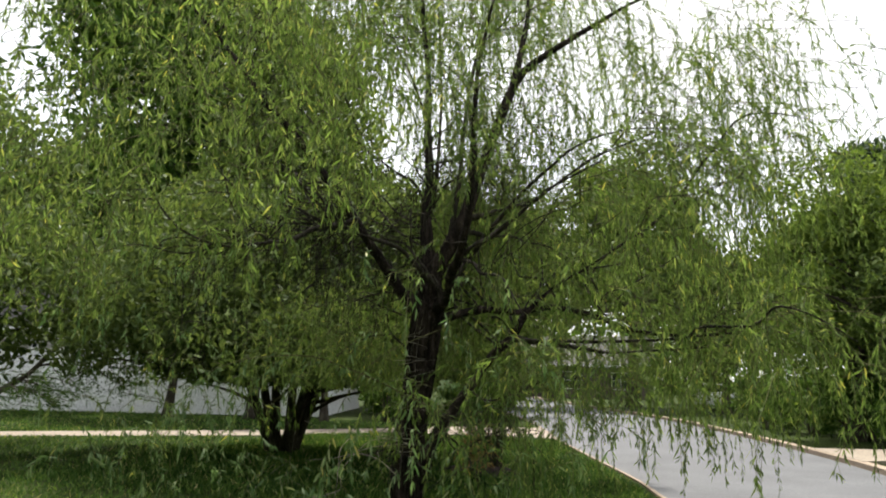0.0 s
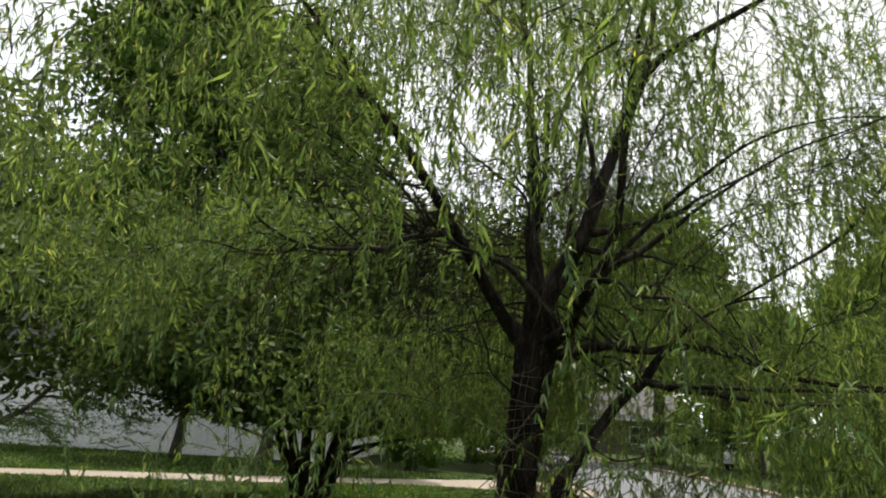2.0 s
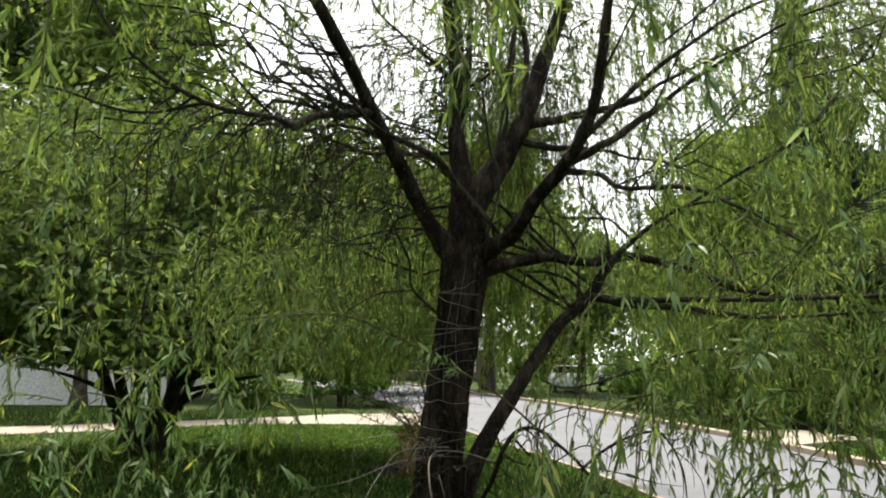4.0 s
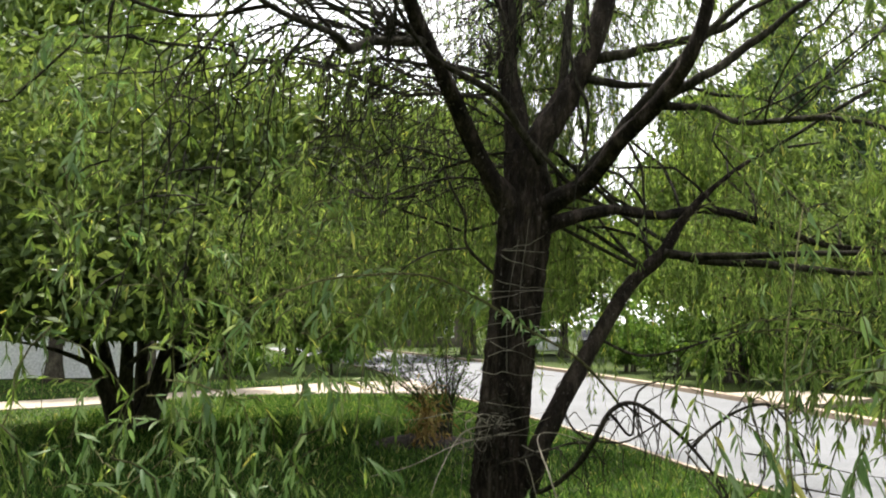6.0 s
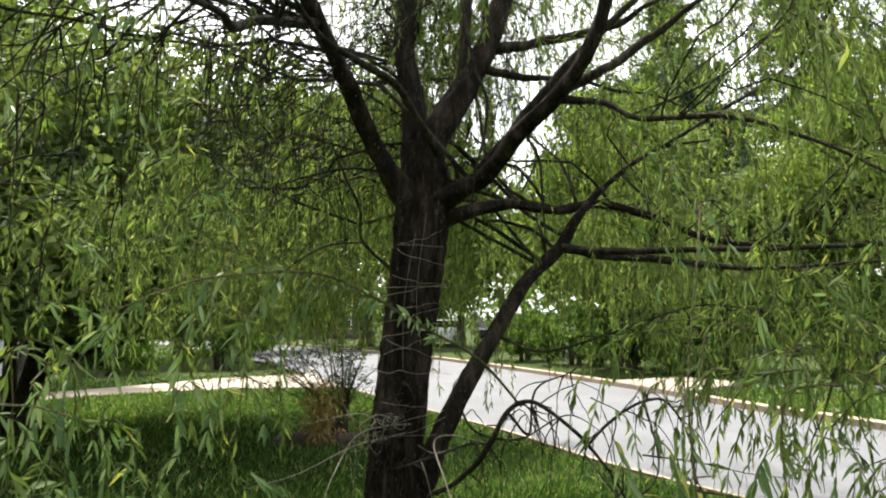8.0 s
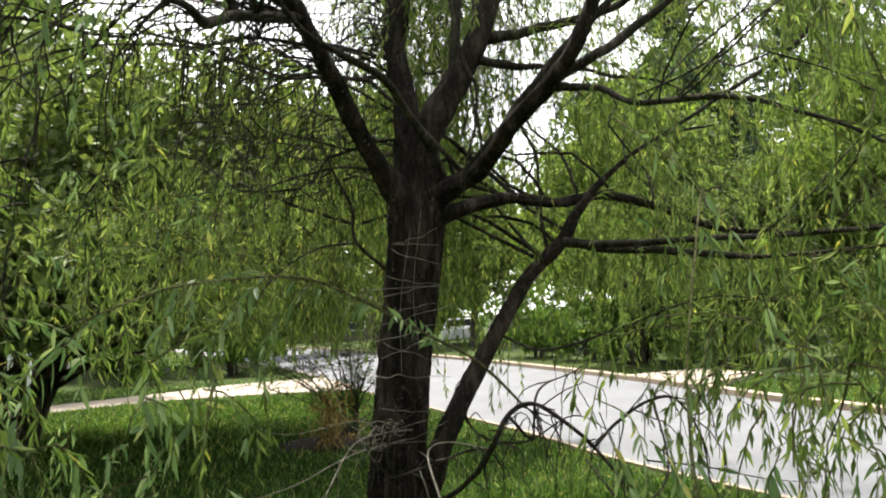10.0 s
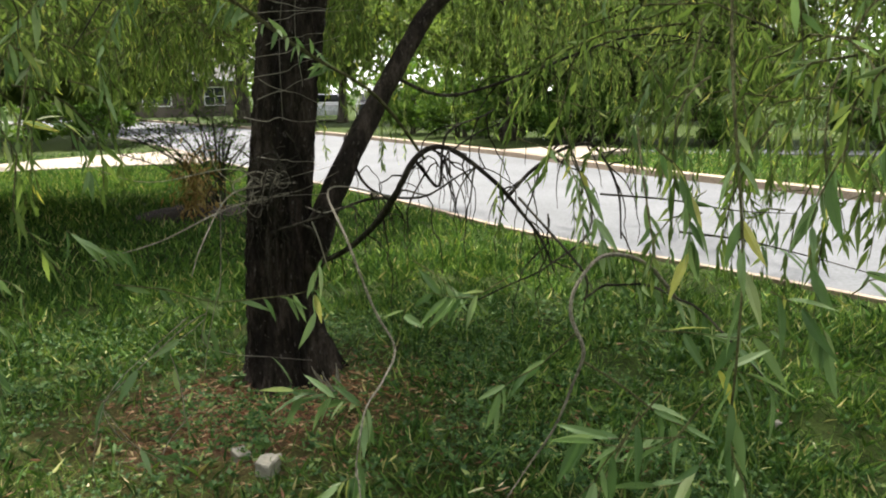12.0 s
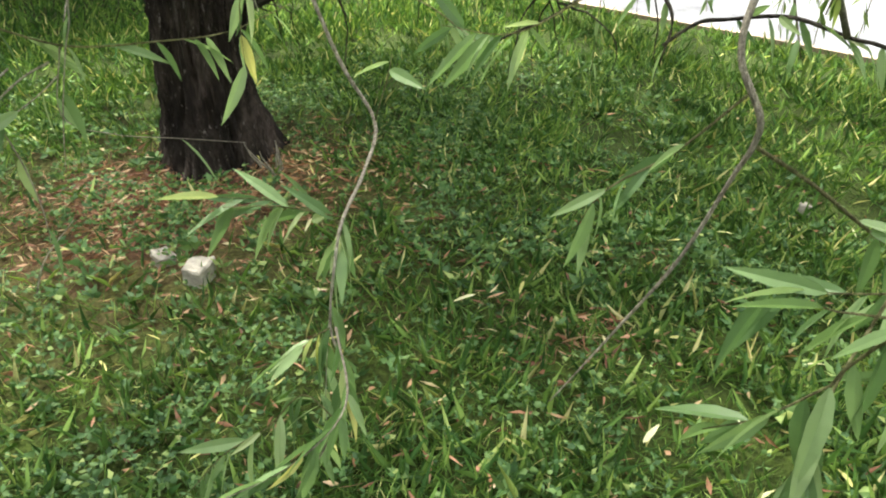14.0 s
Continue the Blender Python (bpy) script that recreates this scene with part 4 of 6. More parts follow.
TWIGS = [
    ([(0.3, -2.25, 1.03, 0.003), (0.21, -2.22, 0.98, 0.0019), (0.12, -2.19, 0.99, 0.0008)], 9, 0.35, TWIG_BARK),
    ([(0.42, -2.73, 0.86, 0.0028), (0.34, -2.69, 0.85, 0.0018), (0.26, -2.64, 0.84, 0.0007)], 10, 0.2, TWIG_BARK),
    ([(0.34, -2.72, 0.91, 0.0028), (0.27, -2.74, 0.81, 0.0021), (0.25, -2.75, 0.76, 0.0014), (0.24, -2.76, 0.74, 0.0007)], 11, 0.55, TWIG_BARK),
    ([(0.44, -2.76, 0.84, 0.0025), (0.4, -2.76, 0.8, 0.0016), (0.35, -2.73, 0.78, 0.0006)], 7, 0.2, TWIG_BARK),
    ([(0.4, -2.65, 1.02, 0.0026), (0.46, -2.69, 1.02, 0.0019), (0.51, -2.73, 1.02, 0.0013), (0.55, -2.76, 1.04, 0.0006)], 8, 0.1, TWIG_BARK),
    ([(0.39, -2.83, 1.02, 0.0022), (0.42, -2.86, 1.02, 0.0014), (0.45, -2.91, 1.0, 0.0006)], 6, 0.1, TWIG_BARK),
    ([(-0.65, -1.86, 1.12, 0.0022), (-0.6, -1.86, 1.08, 0.0014), (-0.52, -1.85, 1.06, 0.0006)], 12, 0.0, TWIG_BARK),
    ([(0.41, -2.25, 1.34, 0.003), (0.46, -2.29, 1.17, 0.0019), (0.48, -2.32, 1.08, 0.0008)], 12, 0.25, TWIG_BARK),
    ([(0.6, -2.82, 1.33, 0.003), (0.57, -2.8, 1.23, 0.0019), (0.56, -2.82, 1.11, 0.0008)], 13, 0.15, TWIG_BARK),
    ([(0.52, -2.78, 1.11, 0.002), (0.56, -2.83, 1.08, 0.0013), (0.57, -2.86, 1.03, 0.0005)], 8, 0.1, TWIG_BARK),
    ([(-0.07, -2.36, 0.69, 0.0028), (-0.08, -2.44, 0.64, 0.0021), (-0.15, -2.48, 0.61, 0.0014), (-0.25, -2.51, 0.61, 0.0007)], 22, 0.1, GREY_TWIG),
    ([(-0.02, -2.2, 0.74, 0.0025), (-0.09, -2.17, 0.77, 0.0016), (-0.19, -2.16, 0.79, 0.0006)], 11, 0.1, TWIG_BARK),
    ([(-0.03, -1.89, 1.06, 0.002), (-0.09, -1.9, 0.99, 0.0013), (-0.1, -1.93, 0.87, 0.0005)], 7, 0.3, TWIG_BARK),
    ([(-0.38, -2.11, 0.96, 0.0022), (-0.46, -2.13, 0.9, 0.0018), (-0.54, -2.17, 0.83, 0.0014), (-0.57, -2.22, 0.73, 0.001), (-0.57, -2.25, 0.66, 0.0006)], 0, 0.1, PALE_TWIG),
    ([(-0.54, -2.23, 0.82, 0.0016), (-0.49, -2.25, 0.75, 0.001), (-0.42, -2.26, 0.7, 0.0004)], 2, 0.5, PALE_TWIG),
    ([(0.66, -2.31, 1.11, 0.005), (0.76, -2.39, 1.1, 0.0037), (0.84, -2.46, 1.08, 0.0025), (0.94, -2.57, 1.05, 0.0013)], 6, 0.3, LIMB_BARK),
    ([(0.61, -2.03, 1.16, 0.005), (0.75, -2.12, 1.15, 0.0037), (0.87, -2.21, 1.13, 0.0025), (0.97, -2.3, 1.13, 0.0013)], 5, 0.3, LIMB_BARK),
    ([(0.37, -2.93, 0.75, 0.002), (0.39, -2.91, 0.79, 0.0013), (0.43, -2.9, 0.86, 0.0005)], 8, 0.0, TWIG_BARK),
    ([(0.42, -2.6, 1.32, 0.003), (0.46, -2.63, 1.27, 0.0023), (0.46, -2.65, 1.19, 0.0015), (0.46, -2.65, 1.14, 0.0008)], 16, 0.1, TWIG_BARK),
    ([(0.28, -0.95, 1.03, 0.005), (0.1, -1.15, 1.1, 0.0048), (-0.01, -1.5, 1.13, 0.005), (0.0, -1.8, 1.05, 0.006), (0.05, -1.9, 0.88, 0.0055), (0.09, -1.96, 0.79, 0.005), (0.04, -2.08, 0.76, 0.0048), (-0.02, -2.2, 0.75, 0.0045), (-0.04, -2.23, 0.71, 0.0035), (-0.06, -2.26, 0.62, 0.003), (-0.05, -2.29, 0.57, 0.0028), (-0.07, -2.31, 0.5, 0.0026), (-0.12, -2.33, 0.43, 0.0016)], 9, 0.62, GREY_TWIG),
    ([(-0.07, -2.31, 0.5, 0.002), (-0.11, -2.3, 0.55, 0.002), (-0.16, -2.3, 0.51, 0.0018), (-0.22, -2.31, 0.49, 0.0015), (-0.27, -2.32, 0.45, 0.001)], 16, 0.05, TWIG_BARK),
    ([(-0.02, -2.2, 0.75, 0.002), (-0.1, -2.18, 0.77, 0.0016), (-0.17, -2.18, 0.78, 0.001)], 5, 0.3, TWIG_BARK),
    ([(0.09, -1.96, 0.79, 0.002), (0.11, -1.97, 0.86, 0.0016), (0.12, -1.97, 0.9, 0.001)], 2, 0.6, TWIG_BARK),
    ([(0.66, -2.31, 0.96, 0.008), (0.55, -2.36, 1.06, 0.0075), (0.42, -2.43, 1.1, 0.007), (0.34, -2.48, 1.06, 0.0065), (0.32, -2.5, 1.01, 0.006), (0.33, -2.53, 0.96, 0.006), (0.33, -2.53, 0.93, 0.0058), (0.32, -2.52, 0.89, 0.0045), (0.29, -2.5, 0.79, 0.004), (0.24, -2.48, 0.7, 0.003), (0.18, -2.44, 0.57, 0.0015)], 0, 0.9, GREY_TWIG),
    ([(0.33, -2.53, 0.93, 0.004), (0.39, -2.56, 0.89, 0.0035), (0.45, -2.6, 0.84, 0.003), (0.52, -2.62, 0.8, 0.0015)], 6, 0.55, TWIG_BARK),
    ([(0.32, -2.52, 0.98, 0.003), (0.26, -2.5, 0.92, 0.0025), (0.2, -2.48, 0.88, 0.002), (0.18, -2.46, 0.83, 0.001)], 8, 0.25, TWIG_BARK),
    ([(-0.55, -1.93, 1.0, 0.003), (-0.44, -1.9, 0.97, 0.003), (-0.34, -1.89, 0.93, 0.0028), (-0.22, -1.86, 0.92, 0.0024), (-0.11, -1.83, 0.92, 0.002), (0.0, -1.79, 0.95, 0.001)], 16, 0.05, TWIG_BARK),
    ([(-0.35, -1.89, 0.93, 0.002), (-0.37, -1.89, 0.83, 0.0018), (-0.31, -1.88, 0.79, 0.0016), (-0.21, -1.88, 0.77, 0.0012), (-0.11, -1.88, 0.75, 0.001)], 2, 0.1, PALE_TWIG),
    ([(-0.36, -1.89, 0.89, 0.002), (-0.4, -1.9, 0.86, 0.0018), (-0.47, -1.91, 0.82, 0.001)], 3, 0.3, PALE_TWIG),
    ([(0.4, -2.8, 0.95, 0.003), (0.35, -2.78, 0.88, 0.003), (0.29, -2.72, 0.86, 0.002), (0.27, -2.7, 0.86, 0.001)], 7, 0.25, TWIG_BARK),
    ([(0.33, -2.8, 0.98, 0.0025), (0.28, -2.78, 0.9, 0.0025), (0.25, -2.75, 0.82, 0.002), (0.25, -2.76, 0.74, 0.0016), (0.26, -2.78, 0.66, 0.001)], 12, 0.2, TWIG_BARK),
    ([(0.25, -2.75, 0.82, 0.002), (0.22, -2.72, 0.77, 0.0016), (0.19, -2.69, 0.74, 0.001)], 6, 0.15, TWIG_BARK),
    ([(0.5, -1.75, 1.12, 0.006), (0.56, -1.95, 1.0, 0.0055), (0.58, -2.03, 0.94, 0.005), (0.57, -2.03, 0.86, 0.002)], 2, 0.5, LIMB_BARK),
    ([(0.57, -2.03, 0.89, 0.005), (0.61, -2.06, 0.93, 0.0055), (0.61, -2.13, 0.95, 0.0055), (0.64, -2.22, 0.97, 0.005), (0.66, -2.31, 0.96, 0.005), (0.67, -2.4, 0.95, 0.004), (0.7, -2.6, 0.85, 0.002)], 14, 0.35, LIMB_BARK),
    ([(0.46, -1.29, 0.67, 0.004), (0.6, -1.35, 0.75, 0.005), (0.73, -1.42, 0.83, 0.006), (0.95, -1.3, 0.95, 0.007), (1.1, -0.78, 1.18, 0.008)], 5, 0.05, LIMB_BARK),
    ([(0.9, -1.9, 2.0, 0.005), (0.6, -2.5, 1.75, 0.0045), (0.45, -2.75, 1.45, 0.004), (0.42, -2.84, 1.2, 0.0035), (0.4, -2.87, 1.05, 0.003), (0.39, -2.88, 0.93, 0.003), (0.41, -2.9, 0.85, 0.0025), (0.42, -2.92, 0.7, 0.0015)], 30, 0.3, TWIG_BARK),
    ([(0.2, -1.7, 0.95, 0.003), (0.24, -1.82, 0.93, 0.0025), (0.27, -1.95, 0.9, 0.0012)], 9, 0.5, TWIG_BARK),
    ([(0.95, -1.6, 1.3, 0.006), (0.8, -1.9, 1.2, 0.005), (0.72, -2.1, 1.05, 0.004), (0.7, -2.2, 0.9, 0.002)], 18, 0.2, TWIG_BARK),
    ([(0.7, -1.2, 1.25, 0.005), (0.75, -1.5, 1.2, 0.004), (0.72, -1.7, 1.05, 0.003), (0.7, -1.75, 0.88, 0.0015)], 16, 0.25, TWIG_BARK),
    ([(-0.75, -1.93, 1.74, 0.003), (-0.8, -2.0, 1.6, 0.0025), (-0.83, -2.05, 1.4, 0.002), (-0.8, -2.1, 1.2, 0.001)], 24, 0.1, TWIG_BARK),
    ([(-0.54, -1.69, 1.77, 0.003), (-0.62, -1.85, 1.66, 0.0025), (-0.7, -1.98, 1.5, 0.002), (-0.72, -2.0, 1.3, 0.001)], 24, 0.1, TWIG_BARK),
    ([(-0.95, -2.15, 1.64, 0.003), (-1.05, -2.3, 1.45, 0.0025), (-1.0, -2.4, 1.2, 0.002), (-1.02, -2.42, 1.0, 0.001)], 24, 0.1, TWIG_BARK),
    ([(-0.22, -1.28, 1.68, 0.002), (-0.35, -1.4, 1.72, 0.002), (-0.6, -1.7, 1.79, 0.0018), (-0.85, -2.03, 1.72, 0.0015)], 34, 0.0, TWIG_BARK),
    ([(0.1, -0.92, 1.5, 0.002), (-0.01, -0.99, 1.57, 0.002), (-0.22, -1.28, 1.69, 0.0015)], 26, 0.0, TWIG_BARK),
    ([(-0.39, -1.48, 1.76, 0.0025), (-0.5, -1.6, 1.66, 0.002), (-0.56, -1.7, 1.52, 0.0015), (-0.55, -1.75, 1.4, 0.001)], 18, 0.2, TWIG_BARK),
    ([(-0.88, -2.06, 1.69, 0.0025), (-1.0, -2.15, 1.6, 0.002), (-1.12, -2.25, 1.45, 0.0015), (-1.15, -2.3, 1.3, 0.001)], 18, 0.1, TWIG_BARK),
    ([(0.6, -2.0, 2.2, 0.004), (0.7, -2.3, 1.95, 0.003), (0.78, -2.45, 1.65, 0.003), (0.8, -2.5, 1.35, 0.0015)], 18, 0.1, TWIG_BARK),
    ([(-0.345, -2.05, 0.949, 0.0024), (-0.391, -2.05, 0.924, 0.0024), (-0.486, -2.05, 0.845, 0.0022), (-0.559, -2.05, 0.783, 0.002), (-0.579, -2.05, 0.754, 0.002), (-0.551, -2.05, 0.68, 0.0018), (-0.469, -2.05, 0.616, 0.0012)], 3, 0.3, PALE_TWIG),
    ([(-0.3, -1.98, 1.2, 0.0018), (-0.313, -2.0, 1.012, 0.0018), (-0.33, -2.0, 0.949, 0.0017), (-0.351, -2.0, 0.868, 0.0016), (-0.366, -2.0, 0.787, 0.001)], 2, 0.3, PALE_TWIG),
    ([(-0.542, -1.6, 0.375, 0.003), (-0.509, -1.6, 0.449, 0.0028), (-0.44, -1.6, 0.526, 0.0016)], 0, 0.3, PALE_TWIG),
    ([(-0.452, -1.9, 0.825, 0.0024), (-0.437, -1.9, 0.766, 0.0022), (-0.428, -1.9, 0.689, 0.002), (-0.43, -1.9, 0.63, 0.0012)], 2, 0.3, PALE_TWIG),
    ([(-0.02, -2.2, 0.75, 0.0025), (-0.025, -2.205, 0.735, 0.002), (-0.03, -2.212, 0.715, 0.001)], 10, 0.1, TWIG_BARK),
    ([(-0.06, -2.26, 0.62, 0.002), (-0.09, -2.27, 0.615, 0.0016), (-0.12, -2.28, 0.6, 0.001)], 8, 0.2, TWIG_BARK),
    ([(-0.04, -2.23, 0.72, 0.0014), (-0.06, -2.24, 0.6, 0.0012), (-0.075, -2.26, 0.5, 0.001), (-0.08, -2.27, 0.4, 0.0008)], 5, 0.4, PALE_TWIG),
]
hero_rng = random.Random(3)
LEAVES_LEFT = 298
rest = []
for pts, count, bare, mat in TWIGS:
    p_ = smooth_path([(x, y, z, r * 0.62) for x, y, z, r in pts], 6)
    v, f = tube(p_, 6, 0.1, count * 1.7)
    tw = mesh_object("twig", v, f, mat, willow, "thin bent grey twig" if mat in (PALE_TWIG, GREY_TWIG) else "")
    for c in range(count):
        LEAVES_LEFT -= 1
        k = bare + (1 - bare) * (c + hero_rng.random() * 0.7) / max(1, count)
        j = min(int(k * (len(p_) - 1)), len(p_) - 2)
        t_ = Vector(p_[j + 1, :3] - p_[j, :3]).normalized()
        side = t_.cross(Vector((hero_rng.uniform(-1, 1), hero_rng.uniform(-1, 1), hero_rng.uniform(-0.3, 0.3)))).normalized()
        aim = (t_ * 0.7 + side * hero_rng.uniform(0.4, 0.9) + Vector((0, 0, -hero_rng.uniform(0.3, 0.9)))).normalized()
        size = hero_rng.uniform(0.05, 0.1)
        turn = aim.to_track_quat("Y", "Z").to_matrix().to_4x4() @ pose(0, 0, 0, 0, hero_rng.uniform(-85, 85), 0)
        seat_ = Matrix.Translation(p_[j, :3]) @ turn @ Matrix.Diagonal((size * hero_rng.uniform(0.95, 1.3), size, size, 1))
        if LEAVES_LEFT < 0:
            rest.append(([tuple(seat_ @ Vector(q)) for q in lv], lf))
            continue
        lf_ob = new("leaf", yellow_shape if hero_rng.random() < 0.035 else leaf_shape)
        lf_ob.parent = tw
        lf_ob.matrix_basis = seat_


def sprigs(count, x0, x1, y0, y1, z0, z1, reach):
    """Short arching shoots, each with a dozen or so alternating long leaves."""
    q = np.stack([rng.uniform(x0, x1, count), rng.uniform(y0, y1, count), rng.uniform(z0, z1, count)], 1)
    d_ = unit(rng.normal(size=(count, 3)) * np.array([1, 1, 0.3]) + np.array([0, 0, 0.25]))
    line = hang(q, d_, rng.uniform(0.6, 1.3, count) * reach, rng.uniform(0.25, 1.3, count))
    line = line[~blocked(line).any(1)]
    for row in line:
        for c in range(int(rng.integers(9, 19))):
            k = 0.12 + 0.88 * (c + rng.random() * 0.6) / 15
            j = min(int(k * (KP - 1)), KP - 2)
            t_ = Vector(row[j + 1] - row[j]).normalized()
            side = t_.cross(Vector(rng.normal(size=3))).normalized()
            aim = (t_ * 0.75 + side * rng.uniform(0.35, 0.85) + Vector((0, 0, -rng.uniform(0.2, 0.8)))).normalized()
            size = rng.uniform(0.04, 0.085)
            turn = aim.to_track_quat("Y", "Z").to_matrix().to_4x4() @ pose(0, 0, 0, 0, rng.uniform(-85, 85), 0)
            seat_ = Matrix.Translation(row[j]) @ turn @ Matrix.Diagonal((size * rng.uniform(0.9, 1.25), size, size, 1))
            rest.append(([tuple(seat_ @ Vector(p0)) for p0 in lv], lf))
    return line


shoots = [sprigs(*a_) for a_ in ((40, -2.0, -0.75, -3.3, -1.2, 0.75, 1.9, 0.4), (24, -1.7, -0.6, -2.6, -1.0, 0.7, 1.4, 0.35), (24, 0.7, 2.0, -3.5, -1.4, 1.3, 2.4, 0.4), (28, 0.8, 2.2, -2.8, -1.0, 0.8, 1.5, 0.4), (40, -2.4, -0.9, -3.0, -0.8, 1.8, 2.9, 0.45))]
strand_tubes("shoot_web", np.concatenate(shoots), 0.0026, 0.001, TWIG_BARK, willow, "thin green leafy shoots", "stuff")
v, f = join(rest)
mesh_object("twig_leaves", v, f, HERO_REST, willow, "slender pale green leaves on the lower twigs", kind="stuff")


# ---- other trees and shrubs ----
def broad_tree(name, place, height, trunk_r, crown, leaf_mat, count, size, label, stems=1, spread=0.25, clumps=60, group="", base_z=None, aspect=0.45, shift=(0, 0)):
    """A tree with tapered stems, limbs and a crown of leaf clumps. crown: radius x, y, z and centre height."""
    x0, y0 = place
    if y0 > 15:
        count, size = int(count * 0.72), size * 1.15
    tree = thing(name, (x0, y0, 0), label, "tree" if height > 5.5 else "shrub", group)
    rx, ry, rz, cz = crown
    cen = np.array([x0 + shift[0], y0 + shift[1], cz])
    ends = []
    while len(ends) < clumps:
        q = rng.normal(size=3)
        q = q / np.linalg.norm(q) * rng.uniform(0.45, 1.0)
        w = 1 + 0.28 * noise.noise(Vector(q * 1.7 + np.array([x0, y0, 0])))
        ends.append(cen + q * np.array([rx, ry, rz]) * w)
    ends = np.array(ends)
    stem_lines = []
    for s in range(stems):
        az = 2 * math.pi * s / max(1, stems) + rng.uniform(0, 1)
        lean = spread * (height * 0.5) if stems > 1 else 0.06 * height
        top = np.array([x0 + lean * math.cos(az), y0 + lean * math.sin(az), height * 0.78])
        off = 0.16 * (stems > 1)
        k = np.linspace(0, 1, 9)[:, None]
        line = np.array([x0 + off * math.cos(az), y0 + off * math.sin(az), -0.06]) * (1 - k) + top * k
        line[:, :2] += np.sin(k * 3 + s) * 0.05 * height * 0.3 * rng.normal(size=2)
        line[0, :2] = x0 + off * math.cos(az), y0 + off * math.sin(az)
        rad = trunk_r * (1 - 0.8 * k) * np.where(k < 0.08, 1.35, 1.0)
        stem = smooth_path(np.hstack([line, rad]), 4)
        v, f = tube(stem, 10, 0.14, x0 + s)
        mesh_object("trunk" if stems == 1 else "stem", v, f, GREY_BARK, tree)
        stem_lines.append(stem)
    allst = np.vstack(stem_lines)
    pcs = []
    for q in ends[:: 2]:
        d_ = np.linalg.norm(allst[:, :3] - q, axis=1) + 0.9 * np.maximum(0, allst[:, 2] - q[2] + 0.1 * height)
        o = allst[d_.argmin()]
        k = np.linspace(0, 1, 6)[:, None]
        ctrl = (o[:3] + q) / 2 + np.array([0, 0, 0.12 * height * 0.5]) * rng.uniform(0.3, 1)
        line = (1 - k) ** 2 * o[:3] + 2 * k * (1 - k) * ctrl + k ** 2 * q
        pcs.append(tube(np.hstack([line, np.linspace(min(o[3] * 0.6, trunk_r * 0.4), 0.008, 6)[:, None]]), 5))
    v, f = join(pcs)
    mesh_object("limb_framework", v, f, GREY_BARK, tree, kind="stuff")
    cid = rng.integers(0, clumps, count)
    cr = rng.uniform(0.13, 0.3, clumps) * (rx + rz) * 0.5
    g = rng.normal(size=(count, 3))
    g = g / np.linalg.norm(g, axis=1)[:, None] * rng.random((count, 1)) ** 0.4
    base = ends[cid] + g * cr[cid][:, None] * np.array([1.15, 1.15, 0.75])
    base = base[base[:, 2] > (0.15 if base_z is None else base_z)]
    m = len(base)
    d_ = rng.normal(size=(m, 3)) + np.array([0, 0, -0.4])
    leaf_mesh("crown", base, d_, rng.uniform(0.7, 1.3, m) * size, rng.uniform(0.7, 1.3, m) * size * aspect, leaf_mat, tree, curl=0.1, simple=True)
    return tree


def conifer(place, height, radius, label):
    x0, y0 = place
    tree = thing("conifer", (x0, y0, 0), label, "tree", "dark conifers")
    v, f = tube([(x0, y0, -0.1, 0.28), (x0, y0, height * 0.5, 0.16), (x0, y0, height, 0.02)], 10)
    mesh_object("trunk", v, f, GREY_BARK, tree)
    pcs, base, dr = [], [], []
    for i in range(260):
        h = height * (0.12 + 0.86 * rng.random())
        reach = radius * (1.02 - h / height) ** 0.8 * rng.uniform(0.6, 1.1)
        az = rng.uniform(0, 2 * math.pi)
        out = np.array([math.cos(az), math.sin(az), 0])
        k = np.linspace(0, 1, 5)[:, None]
        line = np.array([x0, y0, h]) + out * reach * k + np.array([0, 0, 1]) * (-0.18 * reach * k + 0.12 * reach * k ** 2)
        pcs.append(tube(np.hstack([line, np.linspace(0.035, 0.008, 5)[:, None]]), 4))
        m = 110
        kk = rng.uniform(0.15, 1.02, m)[:, None]
        b = np.array([x0, y0, h]) + out * reach * kk + np.array([0, 0, 1]) * (-0.18 * reach * kk + 0.12 * reach * kk ** 2)
        b += rng.normal(0, 0.16, (m, 3)) * (1.3 - kk) * np.array([1, 1, 0.6])
        base.append(b)
        dr.append(out + rng.normal(0, 0.6, (m, 3)) + np.array([0, 0, -0.3]))
    v, f = join(pcs)
    mesh_object("limb_framework", v, f, GREY_BARK, tree, kind="stuff")
    base, dr = np.vstack(base), np.vstack(dr)
    leaf_mesh("crown", base, dr, rng.uniform(0.25, 0.5, len(base)), rng.uniform(0.05, 0.11, len(base)), NEEDLE, tree, curl=0.05, simple=True)


broad_tree("spreading_shrub", (-5.45, 7.0), 4.7, 0.12, (5.6, 3.6, 1.85, 2.95), SHRUB_LEAF, 120000, 0.14, "many-stemmed dark green shrub tree on the lawn", stems=7, spread=0.7, clumps=330, base_z=1.45, shift=(1.15, -1.0))
broad_tree("tall_tree", (-27.3, 28.2), 33, 0.55, (5.6, 5.4, 14.2, 19.0), DARK_LEAF, 40000, 0.52, "tall dark broad-leaved tree behind the lawn", clumps=120)
broad_tree("tall_tree", (-17.6, 27.5), 25, 0.45, (4.7, 4.5, 10.5, 13.5), LIGHT_LEAF, 34000, 0.44, "tall light green tree rising behind the garden trees", clumps=150)
broad_tree("lawn_tree", (-12.4, 3.4), 7.6, 0.2, (4.6, 4.6, 3.0, 4.7), SHRUB_LEAF, 40000, 0.19, "broad green tree shading the lawn", stems=2, spread=0.4, clumps=150)
